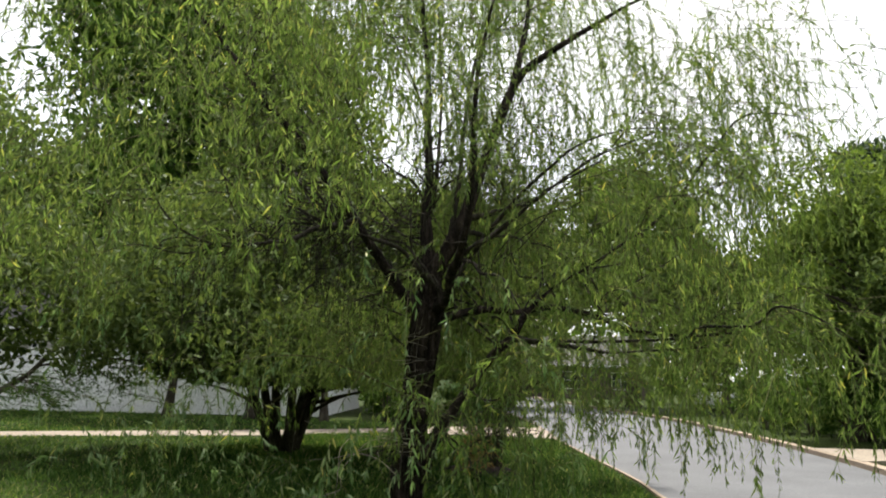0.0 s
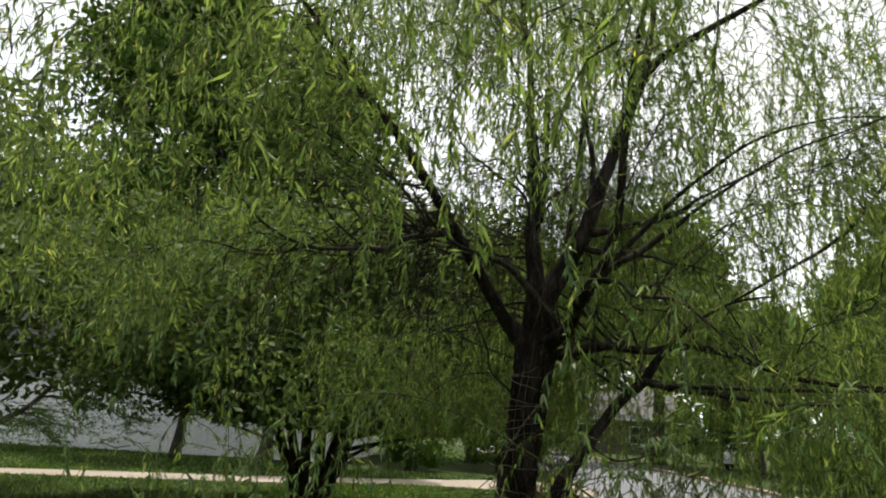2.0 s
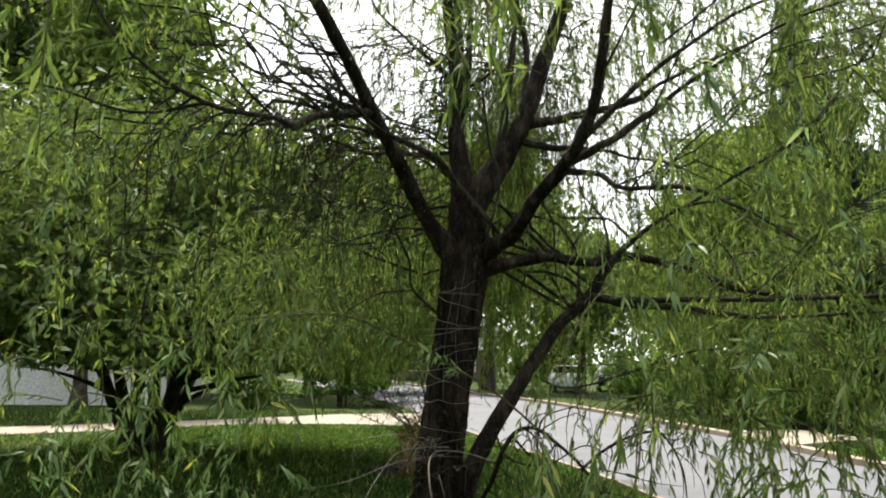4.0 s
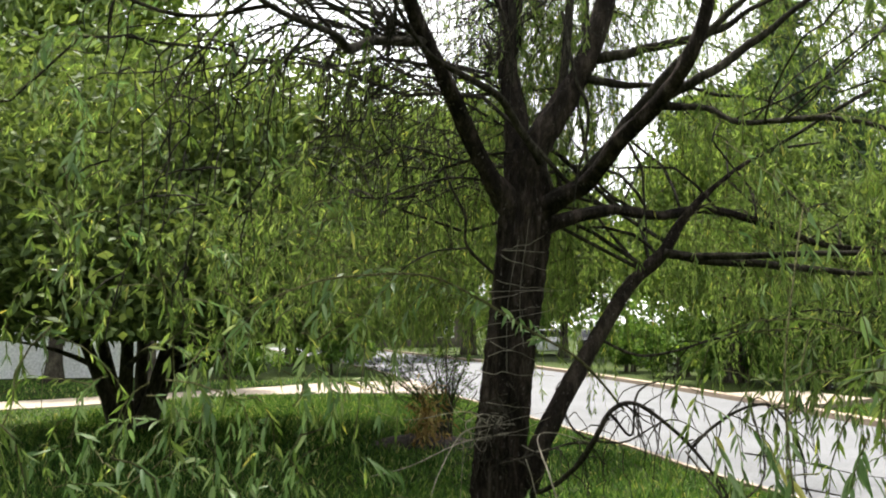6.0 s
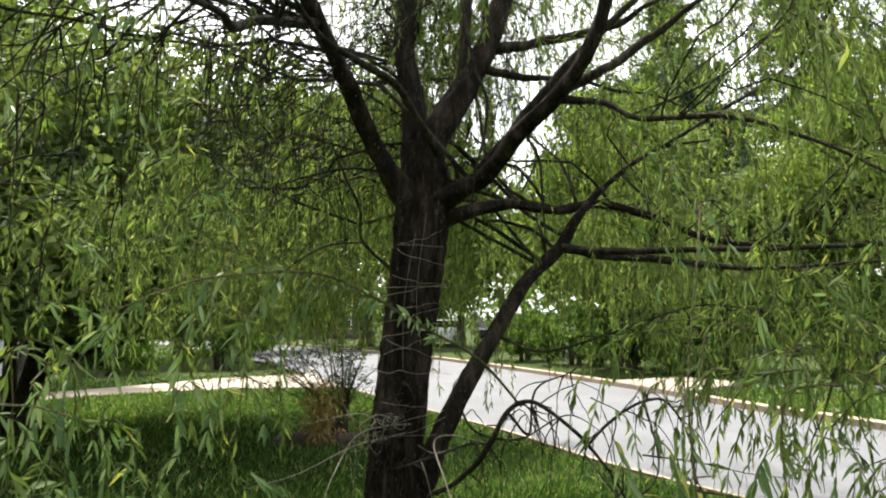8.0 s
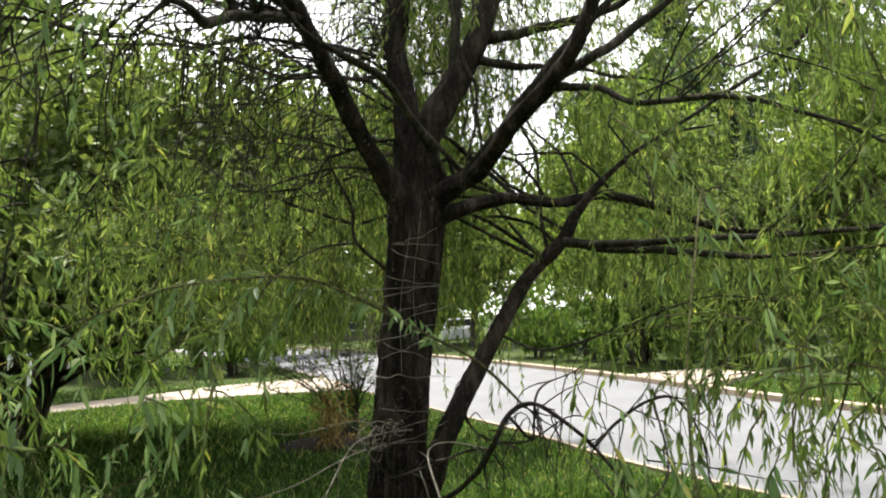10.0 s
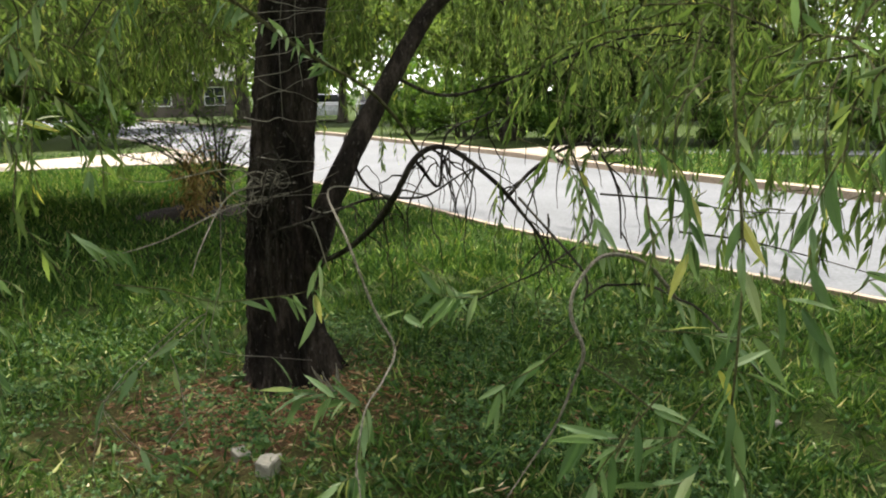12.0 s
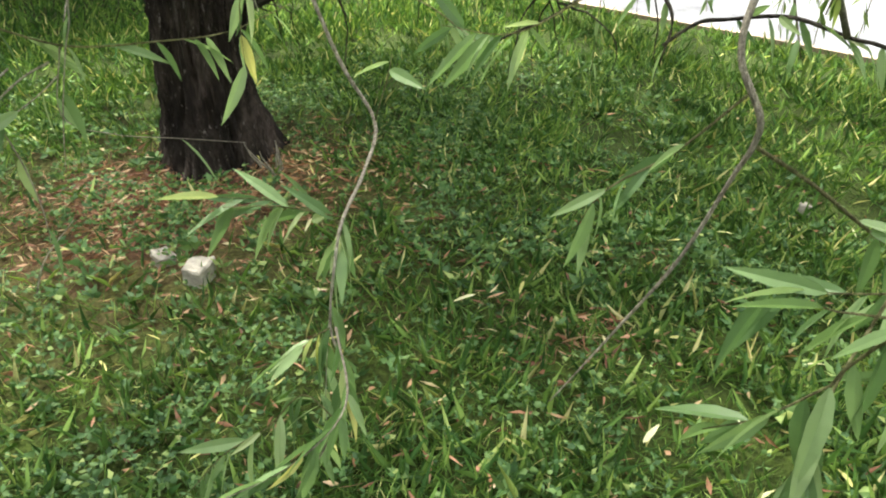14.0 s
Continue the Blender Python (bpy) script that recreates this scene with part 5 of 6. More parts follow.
broad_tree("small_tree", (-28.0, 25.5), 13.5, 0.28, (7.0, 5.0, 4.6, 8.8), DARK_LEAF, 30000, 0.34, "dark green spreading tree with forked stems behind a house", stems=3, spread=0.45, clumps=90)
broad_tree("slim_tree", (-14.8, 15.4), 8.5, 0.17, (2.8, 2.3, 2.9, 6.1), SHRUB_LEAF, 15000, 0.2, "slim straight-trunked garden tree", clumps=70, group="garden trees before the white house")
broad_tree("slim_tree", (-12.0, 16.4), 8.0, 0.24, (3.0, 2.4, 2.6, 5.6), DARK_LEAF, 15000, 0.22, "dark thick-trunked garden tree", clumps=70, group="garden trees before the white house")
broad_tree("slim_tree", (-9.2, 16.4), 7.4, 0.15, (3.0, 2.8, 2.2, 5.0), DARK_LEAF, 20000, 0.18, "dark-trunked garden tree beyond the drive", clumps=80, group="garden trees before the white house")

# leaning small tree with drooping, layered sprays before the white wall
layer_tree = thing("weeping_tree", (-21.2, 13.5, 0), "leaning small tree with dark drooping sprays before a white wall", "tree")
lt_trunk = smooth_path(np.array([(-21.2, 13.5, -0.05, 0.13), (-20.5, 13.5, 0.75, 0.1), (-19.3, 13.55, 1.4, 0.085), (-18.0, 13.45, 2.35, 0.065), (-16.4, 13.5, 3.0, 0.03)]), 6)
v, f = tube(lt_trunk, 9, 0.12, 5)
mesh_object("trunk", v, f, GREY_BARK, layer_tree)
pcs, lt_tips = [], []
for i in range(30):
    o = lt_trunk[rng.integers(6, len(lt_trunk))]
    az = rng.uniform(-1.0, 1.0) + (math.pi if rng.random() < 0.2 else 0)
    reach = rng.uniform(1.2, 3.4)
    k = np.linspace(0, 1, 8)
    drop = rng.uniform(0.35, 0.8) * o[2]
    line = np.stack([o[0] + reach * k * math.cos(az), o[1] + reach * k * math.sin(az), o[2] + 0.5 * k - (0.5 + drop) * k ** 2], 1)
    line[:, 2] = np.maximum(line[:, 2], 0.25)
    line += np.cumsum(rng.normal(0, 0.03, line.shape), 0) * (k[:, None] > 0)
    pcs.append(tube(np.hstack([line, np.linspace(min(0.03, o[3] * 0.6), 0.006, 8)[:, None]]), 5))
    lt_tips.append(line)
v, f = join(pcs)
mesh_object("limb_framework", v, f, GREY_BARK, layer_tree, kind="stuff")
sprig = []
for line in lt_tips:
    for _ in range(16):
        p0 = line[rng.integers(2, 8)]
        d_ = unit(np.array([rng.normal(0.5, 0.6), rng.normal(0, 0.6), rng.normal(0.0, 0.12)]))
        k = np.linspace(0, rng.uniform(0.4, 0.9), 6)[:, None]
        sprig.append(p0 + d_ * k + np.array([0, 0, -0.28]) * k ** 2)
sprig = np.array(sprig)
sprig[:, :, 2] = np.maximum(sprig[:, :, 2], 0.12)
strand_tubes("fine_twig_web", sprig, 0.006, 0.002, GREY_BARK, layer_tree, "fine dark drooping twigs", "stuff")
lb = sprig[rng.integers(0, len(sprig), 8500), rng.integers(1, 6, 8500)] + rng.normal(0, 0.04, (8500, 3)) * np.array([1, 1, 0.5])
leaf_mesh("crown", lb, rng.normal(size=lb.shape) * np.array([1, 1, 0.5]) + np.array([0, 0, -0.5]), rng.uniform(0.06, 0.13, 8500), rng.uniform(0.02, 0.045, 8500), DARK_LEAF, layer_tree, curl=0.1, simple=True)
broad_tree("round_tree", (-0.2, 38.0), 15.8, 0.4, (5.2, 4.6, 5.6, 9.8), LIGHT_LEAF, 24000, 0.4, "round-topped green tree beyond the lane", clumps=120)
broad_tree("street_tree", (-6.5, 33.0), 11.5, 0.25, (3.8, 3.4, 4.3, 7.2), LIGHT_LEAF, 18000, 0.32, "leafy green tree beside the far lane", clumps=90, group="far street trees")
broad_tree("street_tree", (4.6, 34.0), 8.5, 0.25, (3.2, 3.2, 3.0, 5.4), SHRUB_LEAF, 18000, 0.32, "leafy green tree beside the far lane", clumps=90, group="far street trees")
broad_tree("street_tree", (9.0, 27.0), 9.5, 0.25, (3.6, 3.6, 3.6, 5.8), LIGHT_LEAF, 18000, 0.3, "leafy green tree beside the far lane", clumps=90, group="far street trees")
broad_tree("street_tree", (-7.5, 25.5), 11.0, 0.22, (3.8, 3.2, 4.3, 6.2), SHRUB_LEAF, 24000, 0.28, "leafy green tree beside the far lane", clumps=90, group="far street trees")
broad_tree("street_tree", (-11.5, 27.5), 12.2, 0.25, (4.0, 3.6, 4.6, 7.0), LIGHT_LEAF, 24000, 0.32, "leafy green tree beside the far lane", clumps=90, group="far street trees")
for (x, y), h, mt in (((-7.6, 18.4), 1.9, DARK_LEAF), ((-4.9, 20.2), 1.7, DARK_LEAF)):
    broad_tree("garden_bush", (x, y), h, 0.05, (1.7, 1.2, h * 0.5, h * 0.5), mt, 7000, 0.13, "low leafy green bush behind the drive", stems=4, clumps=45, group="garden bushes behind the drive")
broad_tree("far_bush", (-8.0, 44.0), 4.4, 0.1, (3.4, 2.4, 2.0, 2.2), SHRUB_LEAF, 9000, 0.24, "rounded green bush before a far house", stems=3, clumps=50, group="far bushes")
broad_tree("far_bush", (3.0, 45.0), 4.2, 0.1, (2.8, 2.4, 2.0, 2.1), DARK_LEAF, 9000, 0.24, "rounded green bush before a far house", stems=3, clumps=50, group="far bushes")
for (x, y), h, mt in (((7.2, 17.0), 8.5, LIGHT_LEAF), ((9.6, 15.2), 6.8, SHRUB_LEAF), ((12.4, 13.4), 8.6, LIGHT_LEAF), ((15.2, 11.0), 12.5, SHRUB_LEAF), ((18.0, 8.4), 13.0, LIGHT_LEAF)):
    broad_tree("roadside_tree", (x, y), h, 0.2, (2.5, 2.4, h * 0.44, h * 0.52), mt, 34000, 0.17, "dense green roadside tree leafy down to the verge", clumps=110, group="roadside trees beyond the path")
broad_tree("hedge_bush", (8.6, 14.8), 2.6, 0.06, (1.6, 1.2, 1.2, 1.2), DARK_LEAF, 9000, 0.13, "dark evergreen hedge bush beside the footpath", stems=4, clumps=50, group="hedge bushes")
broad_tree("hedge_bush", (11.4, 12.8), 2.6, 0.06, (1.7, 1.2, 1.2, 1.2), DARK_LEAF, 9000, 0.13, "dark evergreen hedge bush beside the footpath", stems=4, clumps=50, group="hedge bushes")
broad_tree("hedge_bush", (14.2, 10.4), 2.6, 0.06, (1.7, 1.2, 1.2, 1.2), DARK_LEAF, 9000, 0.13, "dark evergreen hedge bush beside the footpath", stems=4, clumps=50, group="hedge bushes")
broad_tree("pine", (14.9, 33.0), 15.6, 0.4, (4.9, 4.4, 5.4, 9.6), NEEDLE, 70000, 0.42, "tall ragged dark pine behind the roadside trees", clumps=220, aspect=0.34)
for x, y, h in ((5.4, 22.0, 2.0), (6.5, 19.4, 2.1), (7.5, 17.0, 2.2)):
    broad_tree("hedge_bush", (x, y), h, 0.05, (1.5, 1.3, h * 0.48, h * 0.48), DARK_LEAF, 9000, 0.12, "dark evergreen bush close to the lane's kerb", stems=4, clumps=50, group="hedge bushes")
conifer((18.5, 25.0), 19.0, 4.8, "tall dark conifer behind the roadside trees")
conifer((16.6, 34.5), 23, 4.6, "tall dark conifer behind the roadside trees")
# distant wood line closing the view
wood_b = []
for i in range(46):
    az = radians(-100 + 200 * i / 45)
    r_ = rng.uniform(75, 95)
    c = np.array([r_ * math.sin(az), r_ * math.cos(az), 0])
    h = rng.uniform(8, 13)
    m = 520
    wood_b.append(c + rng.normal(size=(m, 3)) * np.array([4.5, 4.5, h * 0.3]) + np.array([0, 0, h * 0.45]))
# unseen nearer belt behind the camera, added to block low sky light
for i in range(26):
    az = radians(105 + 165 * i / 25)
    r_ = rng.uniform(26, 34)
    c = np.array([r_ * math.sin(az), r_ * math.cos(az), 0])
    wood_b.append(c + rng.normal(size=(1100, 3)) * np.array([2.6, 2.6, 3.6]) + np.array([0, 0, 5.0]))
wood_b = np.abs(np.vstack(wood_b) * np.array([0, 0, 1])) + np.vstack(wood_b) * np.array([1, 1, 0])
tagged(leaf_mesh("woods_and_shade_belt", wood_b, rng.normal(size=wood_b.shape), rng.uniform(0.7, 1.4, len(wood_b)), rng.uniform(0.4, 0.8, len(wood_b)), DARK_LEAF, simple=True), label="distant line of green woodland trees and an unseen belt added to block sky light", category="woods", kind="stuff")

# low ornamental bush behind the willow, with withered sprays and a mulch bed
bush = thing("ornamental_bush", (-0.6, 5.8, 0), "twiggy leaning bush with small leaves and withered sprays in mulch", "shrub")
b_foot = np.array([-0.6, 5.8, -0.03])
b_lines, b_twigs = [], []
for i in range(19):
    lean = rng.uniform(-1.35, 0.75)
    tip = b_foot + np.array([lean, rng.normal(0, 0.35), rng.uniform(1.0, 1.45) - 0.22 * abs(lean)])
    k = np.linspace(0, 1, 9)[:, None]
    bend = np.array([lean * 0.25, 0, 0.72 * (tip[2] + 0.03)])
    line = (1 - k) ** 2 * (b_foot + rng.normal(0, 0.06, 3) * np.array([1, 1, 0])) + 2 * k * (1 - k) * (b_foot + bend) + k ** 2 * tip
    line[1:] += np.cumsum(rng.normal(0, 0.012, (8, 3)), 0)
    v, f = tube(np.hstack([line, np.linspace(rng.uniform(0.011, 0.019), 0.004, 9)[:, None]]), 6, 0.1, i)
    mesh_object("stem", v, f, GREY_BARK, bush)
    b_lines.append(line)
for line in b_lines:
    for _ in range(26):
        p0 = line[rng.integers(3, 9)]
        d_ = unit(np.array([rng.normal(-0.25, 0.7), rng.normal(0, 0.6), rng.normal(0.25, 0.45)]))
        k = np.linspace(0, rng.uniform(0.15, 0.42), 6)[:, None]
        b_twigs.append(p0 + d_ * k + np.array([0, 0, -0.5]) * k ** 2)
b_twigs = np.array(b_twigs)
strand_tubes("fine_twig_web", b_twigs, 0.0032, 0.0013, GREY_BARK, bush, "fine dark twigs", "stuff")
lb = b_twigs[rng.integers(0, len(b_twigs), 5200), rng.integers(1, 6, 5200)] + rng.normal(0, 0.015, (5200, 3))
leaf_mesh("crown", lb, rng.normal(size=lb.shape), rng.uniform(0.018, 0.042, 5200), rng.uniform(0.009, 0.019, 5200), DARK_LEAF, bush, "small dark green leaves", curl=0.1, simple=True)
wb = np.array([-0.82, 5.3, 0.4]) + rng.normal(size=(420, 3)) * np.array([0.13, 0.12, 0.2])
leaf_mesh("withered_leaves", wb, rng.normal(size=wb.shape) + np.array([0, 0, -1.2]), rng.uniform(0.08, 0.18, 420), rng.uniform(0.014, 0.035, 420), RUST, bush, "withered rust-brown leaves")
mv, mf = [], []
for i in range(9):
    for k in range(28):
        w = 2 * math.pi * k / 28
        r_ = (1 - i / 8.5) * (1 + 0.12 * noise.noise((math.cos(w) * 2, math.sin(w) * 2, 3)))
        mv.append((-0.9 + 0.8 * r_ * math.cos(w), 5.75 + 0.7 * r_ * math.sin(w), -0.02 + 0.13 * (1 - r_ ** 2) + 0.02 * noise.noise((math.cos(w) * 5, math.sin(w) * 5, i))))
for i in range(8):
    for k in range(28):
        mf.append((i * 28 + k, i * 28 + (k + 1) % 28, (i + 1) * 28 + (k + 1) % 28, (i + 1) * 28 + k))
mf.append(tuple(8 * 28 + k for k in range(28)))
tagged(mesh_object("mulch_bed", mv, mf, MULCH), label="low mound of dark red-brown bark mulch", category="mulch bed", kind="structure")


# ---- houses, cars, cables ----
def box(bm, x0, x1, y0, y1, z0, z1, bevel=0.0):
    m = bmesh.ops.create_cube(bm, size=1, matrix=Matrix.Translation(((x0 + x1) / 2, (y0 + y1) / 2, (z0 + z1) / 2)) @ Matrix.Diagonal((x1 - x0, y1 - y0, z1 - z0, 1)))
    if bevel:
        es = list({e for v in m["verts"] for e in v.link_edges})
        bmesh.ops.bevel(bm, geom=es, offset=bevel, segments=2, affect="EDGES", profile=0.5)


def house(place, turn, w, d, h, roof_h, wall_mat, label, windows, upper=None, boards=0.0):
    """A gabled house; its front lies on local -y. windows: x, sill height, width, height on the front."""
    h_ob = new("house")
    h_ob.matrix_basis = pose(*place, 0, 0, turn)
    tagged(h_ob, label=label, category="house")

    def add(name, bm, mat, par=h_ob, lab=""):
        me = bpy.data.meshes.new(name)
        bmesh.ops.recalc_face_normals(bm, faces=bm.faces)
        bm.to_mesh(me)
        bm.free()
        me.materials.append(mat)
        ob = new(name, me)
        ob.parent = par
        return tagged(ob, label=lab)
    # front wall in panels round its openings, so that each opening goes through
    def slab(name, *dims, mat=None):
        bm = bmesh.new()
        box(bm, *dims)
        add(name, bm, mat or wall_mat)
    xs = sorted(windows)
    cur = -w / 2
    for x, s, ww, wh in xs:
        slab("wall", cur, x - ww / 2, -d / 2, -d / 2 + 0.18, -0.1, h)
        slab("wall", x - ww / 2, x + ww / 2, -d / 2, -d / 2 + 0.18, -0.1, s)
        slab("wall", x - ww / 2, x + ww / 2, -d / 2, -d / 2 + 0.18, s + wh, h)
        cur = x + ww / 2
    slab("wall", cur, w / 2, -d / 2, -d / 2 + 0.18, -0.1, h)
    slab("wall", -w / 2, -w / 2 + 0.18, -d / 2 + 0.18, d / 2, -0.1, h)
    slab("wall", w / 2 - 0.18, w / 2, -d / 2 + 0.18, d / 2, -0.1, h)
    slab("wall", -w / 2 + 0.18, w / 2 - 0.18, d / 2 - 0.18, d / 2, -0.1, h)
    z = 0.2
    while boards and z < h - 0.1:
        cur = -w / 2
        for x, s, ww, wh in xs + [(w / 2, 99, 0, 0)]:
            if s - 0.1 < z < s + wh + 0.1 or s == 99:
                slab("board", cur, x - ww / 2 - 0.08, -d / 2 - 0.012, -d / 2 + 0.02, z, z + boards * 0.9, mat=upper if z > 2.2 else None)
                cur = x + ww / 2 + 0.08
        z += boards
    for x, s, ww, wh in xs:
        bm = bmesh.new()
        f_ = 0.07
        y = -d / 2 - 0.02
        box(bm, x - ww / 2 - f_, x + ww / 2 + f_, y, y + 0.12, s - f_, s, 0.008)
        box(bm, x - ww / 2 - f_, x + ww / 2 + f_, y, y + 0.12, s + wh, s + wh + f_, 0.008)
        box(bm, x - ww / 2 - f_, x - ww / 2, y, y + 0.12, s, s + wh, 0.008)
        box(bm, x + ww / 2, x + ww / 2 + f_, y, y + 0.12, s, s + wh, 0.008)
        box(bm, x - 0.02, x + 0.02, y + 0.03, y + 0.1, s, s + wh)
        box(bm, x - ww / 2, x + ww / 2, y + 0.03, y + 0.1, s + wh / 2 - 0.02, s + wh / 2 + 0.02)
        win = add("window", bm, TRIM, lab="white window frame with glazing bars")
        bm = bmesh.new()
        box(bm, x - ww / 2 - 0.01, x + ww / 2 + 0.01, y + 0.12, y + 0.135, s - 0.01, s + wh + 0.01)
        add("pane", bm, GLASS, win)
    bm = bmesh.new()
    o = 0.4
    vs = [bm.verts.new(q) for q in ((-w / 2 - o, -d / 2 - o, h - 0.1), (w / 2 + o, -d / 2 - o, h - 0.1), (w / 2 + o, d / 2 + o, h - 0.1), (-w / 2 - o, d / 2 + o, h - 0.1), (-w / 2 - o, 0, h + roof_h), (w / 2 + o, 0, h + roof_h))]
    for q in ((0, 1, 5, 4), (2, 3, 4, 5), (0, 4, 3), (1, 2, 5), (3, 2, 1, 0)):
        bm.faces.new([vs[i] for i in q])
    add("roof", bm, SHINGLE, lab="grey shingle gable roof")
    bm = bmesh.new()
    box(bm, -w / 2 - o, w / 2 + o, -d / 2 - o - 0.03, -d / 2 - o, h - 0.24, h - 0.06, 0.01)
    add("fascia", bm, TRIM, lab="white fascia board")
    return h_ob


house((-20.3, 20.8, 0), 14, 18, 8, 3.3, 2.6, SIDING, "low house, white below and grey-beige above, behind garden trees", [(-2.6, 2.45, 0.5, 0.45), (-1.2, 2.45, 0.5, 0.45), (2.4, 2.45, 0.5, 0.45), (6.0, 2.45, 0.5, 0.45)], upper=GREY_SIDING, boards=0.2)
house((-6.5, 57.0, 0), 4, 13, 8, 2.7, 2.4, BROWN_WALL, "brown single-storey house beyond the far trees", [(-4.2, 0.8, 1.2, 1.2), (0.3, 0.8, 1.8, 1.25), (4.2, 0.8, 1.3, 1.2)], boards=0.25)


def car(place, turn, paint, label):
    c_ob = new("car")
    c_ob.matrix_basis = pose(*place, 0, 0, turn)
    tagged(c_ob, label=label, category="car", group="parked cars down the lane")
    side = [(-2.15, 0.32), (-2.2, 0.6), (-2.1, 0.86), (-1.3, 0.95), (-0.75, 1.38), (0.55, 1.42), (1.35, 1.0), (2.1, 0.9), (2.2, 0.55), (2.1, 0.3)]

    def shell(pts, halfw, taper):
        bm = bmesh.new()
        rows = []
        for s in (-1, 1):
            rows.append([bm.verts.new((x, s * (halfw - taper * max(0, z - 0.85)), z)) for x, z in pts])
        for i in range(len(pts)):
            k = (i + 1) % len(pts)
            bm.faces.new((rows[0][i], rows[0][k], rows[1][k], rows[1][i]))
        bm.faces.new(rows[0])
        bm.faces.new(list(reversed(rows[1])))
        bmesh.ops.bevel(bm, geom=list(bm.edges), offset=0.05, segments=2, affect="EDGES", profile=0.5)
        return bm

    def add(name, bm, mat, par=c_ob, lab=""):
        me = bpy.data.meshes.new(name)
        bmesh.ops.recalc_face_normals(bm, faces=bm.faces)
        bm.to_mesh(me)
        bm.free()
        me.materials.append(mat)
        ob = new(name, me)
        ob.parent = par
        return tagged(ob, label=lab)
    add("body", shell(side, 0.88, 0.32), paint)
    glass = [(-1.14, 0.99), (-0.72, 1.335), (0.5, 1.37), (1.2, 1.02)]
    for s in (-1, 1):
        bm = bmesh.new()
        vs = [bm.verts.new((x, s * (0.885 - 0.32 * max(0, z - 0.85)), z)) for x, z in glass]
        f_ = bm.faces.new(vs)
        bmesh.ops.solidify(bm, geom=[f_], thickness=0.01)
        add("side_window", bm, GLASS, lab="dark side glass")
    for sx, (xa, za), (xb, zb) in ((1, (1.28, 1.03), (0.62, 1.4)), (-1, (-1.24, 0.99), (-0.8, 1.36))):
        bm = bmesh.new()
        vs = [bm.verts.new((xa + 0.02 * sx, -0.74, za + 0.012)), bm.verts.new((xa + 0.02 * sx, 0.74, za + 0.012)), bm.verts.new((xb + 0.02 * sx, 0.64, zb + 0.012)), bm.verts.new((xb + 0.02 * sx, -0.64, zb + 0.012))]
        f_ = bm.faces.new(vs)
        bmesh.ops.solidify(bm, geom=[f_], thickness=0.01)
        add("windscreen", bm, GLASS, lab="dark sloped glass")
    for sx in (-1.35, 1.35):
        for sy in (-0.8, 0.8):
            bm = bmesh.new()
            bmesh.ops.create_cone(bm, cap_ends=True, segments=24, radius1=0.32, radius2=0.32, depth=0.2, matrix=Matrix.Translation((sx, sy, 0.32)) @ pose(0, 0, 0, 90, 0, 0))
            bmesh.ops.bevel(bm, geom=list(bm.edges), offset=0.02, segments=1, affect="EDGES", profile=0.5)
            wheel = add("wheel", bm, RUBBER)
            bm = bmesh.new()
            bmesh.ops.create_cone(bm, cap_ends=True, segments=20, radius1=0.19, radius2=0.17, depth=0.03, matrix=Matrix.Translation((sx, sy + math.copysign(0.105, sy), 0.32)) @ pose(0, 0, 0, 90, 0, 0))
            add("rim", bm, TRIM, wheel, "grey wheel rim")


car((4.3, 37.8, 0), 81, CAR_WHITE, "white parked car beyond the lane")
car((6.9, 38.2, 0), 84, CAR_DARK, "dark parked car beside a white one")
for i, (za, zb) in enumerate(((21.9, 22.3), (21.4, 21.8), (20.1, 20.7), (17.0, 18.7))):
    k = np.linspace(0, 1, 25)[:, None]
    line = np.array([[-69.0, 11.0, za - 0.6]]) * (1 - k) + np.array([[50.0, 49.6, zb + 0.3]]) * k
    line[:, 2] += (2 * k[:, 0] - 1) ** 2 * 0.7 - 0.35
    v, f = tube(np.hstack([line, np.full((25, 1), 0.014)]), 6)
    tagged(mesh_object("power_line", v, f, CABLE), label="thin black overhead cable against white sky", category="cable", group="overhead cables")
for x, y in ((-69.0, 11.0), (50.0, 49.6)):
    pl = thing("utility_pole", (x, y, 0), "weathered wooden utility pole carrying overhead cables", "pole", "utility poles")
    v, f = tube([(x, y, -0.3, 0.18), (x, y, 12, 0.15), (x, y, 23.5, 0.12)], 12)
    mesh_object("post", v, f, GREY_BARK, pl)

# ---- lawn growth and litter ----
def scatter(count, x0, x1, y0, y1, keep=None):
    p_ = np.stack([rng.uniform(x0, x1, count), rng.uniform(y0, y1, count), np.full(count, -0.012)], 1)
    edge = np.interp(p_[:, 1], [q[1] for q in ROAD_NEAR], [q[0] for q in ROAD_NEAR])
    ok = p_[:, 0] < edge - 0.2
    ok &= ~((np.hypot(p_[:, 0] + 0.09, p_[:, 1]) < 0.24))
    on_drive = [np.interp(p_[:, 0], [q[0] for q in line], [q[1] for q in line]) for line in (DRIVE_NEAR, DRIVE_FAR)]
    ok &= (p_[:, 1] < on_drive[0] - 0.06) | (p_[:, 1] > on_drive[1] + 0.06)
    # ragged borders instead of straight ones
    e_ = np.minimum(np.minimum(p_[:, 0] - x0, x1 - p_[:, 0]), np.minimum(p_[:, 1] - y0, y1 - p_[:, 1]))
    ok &= rng.random(count) < np.clip(e_ / 0.7, 0.0, 1)
    if keep is not None:
        ok &= keep(p_)
    return p_[ok]


def patchy(p_):
    """Thin grass on the bare ground by the trunk; dense elsewhere."""
    d_ = np.hypot(p_[:, 0] + 0.36, (p_[:, 1] + 0.38))
    return rng.random(len(p_)) < np.clip((d_ - 0.35) / 1.1, 0.06, 1)


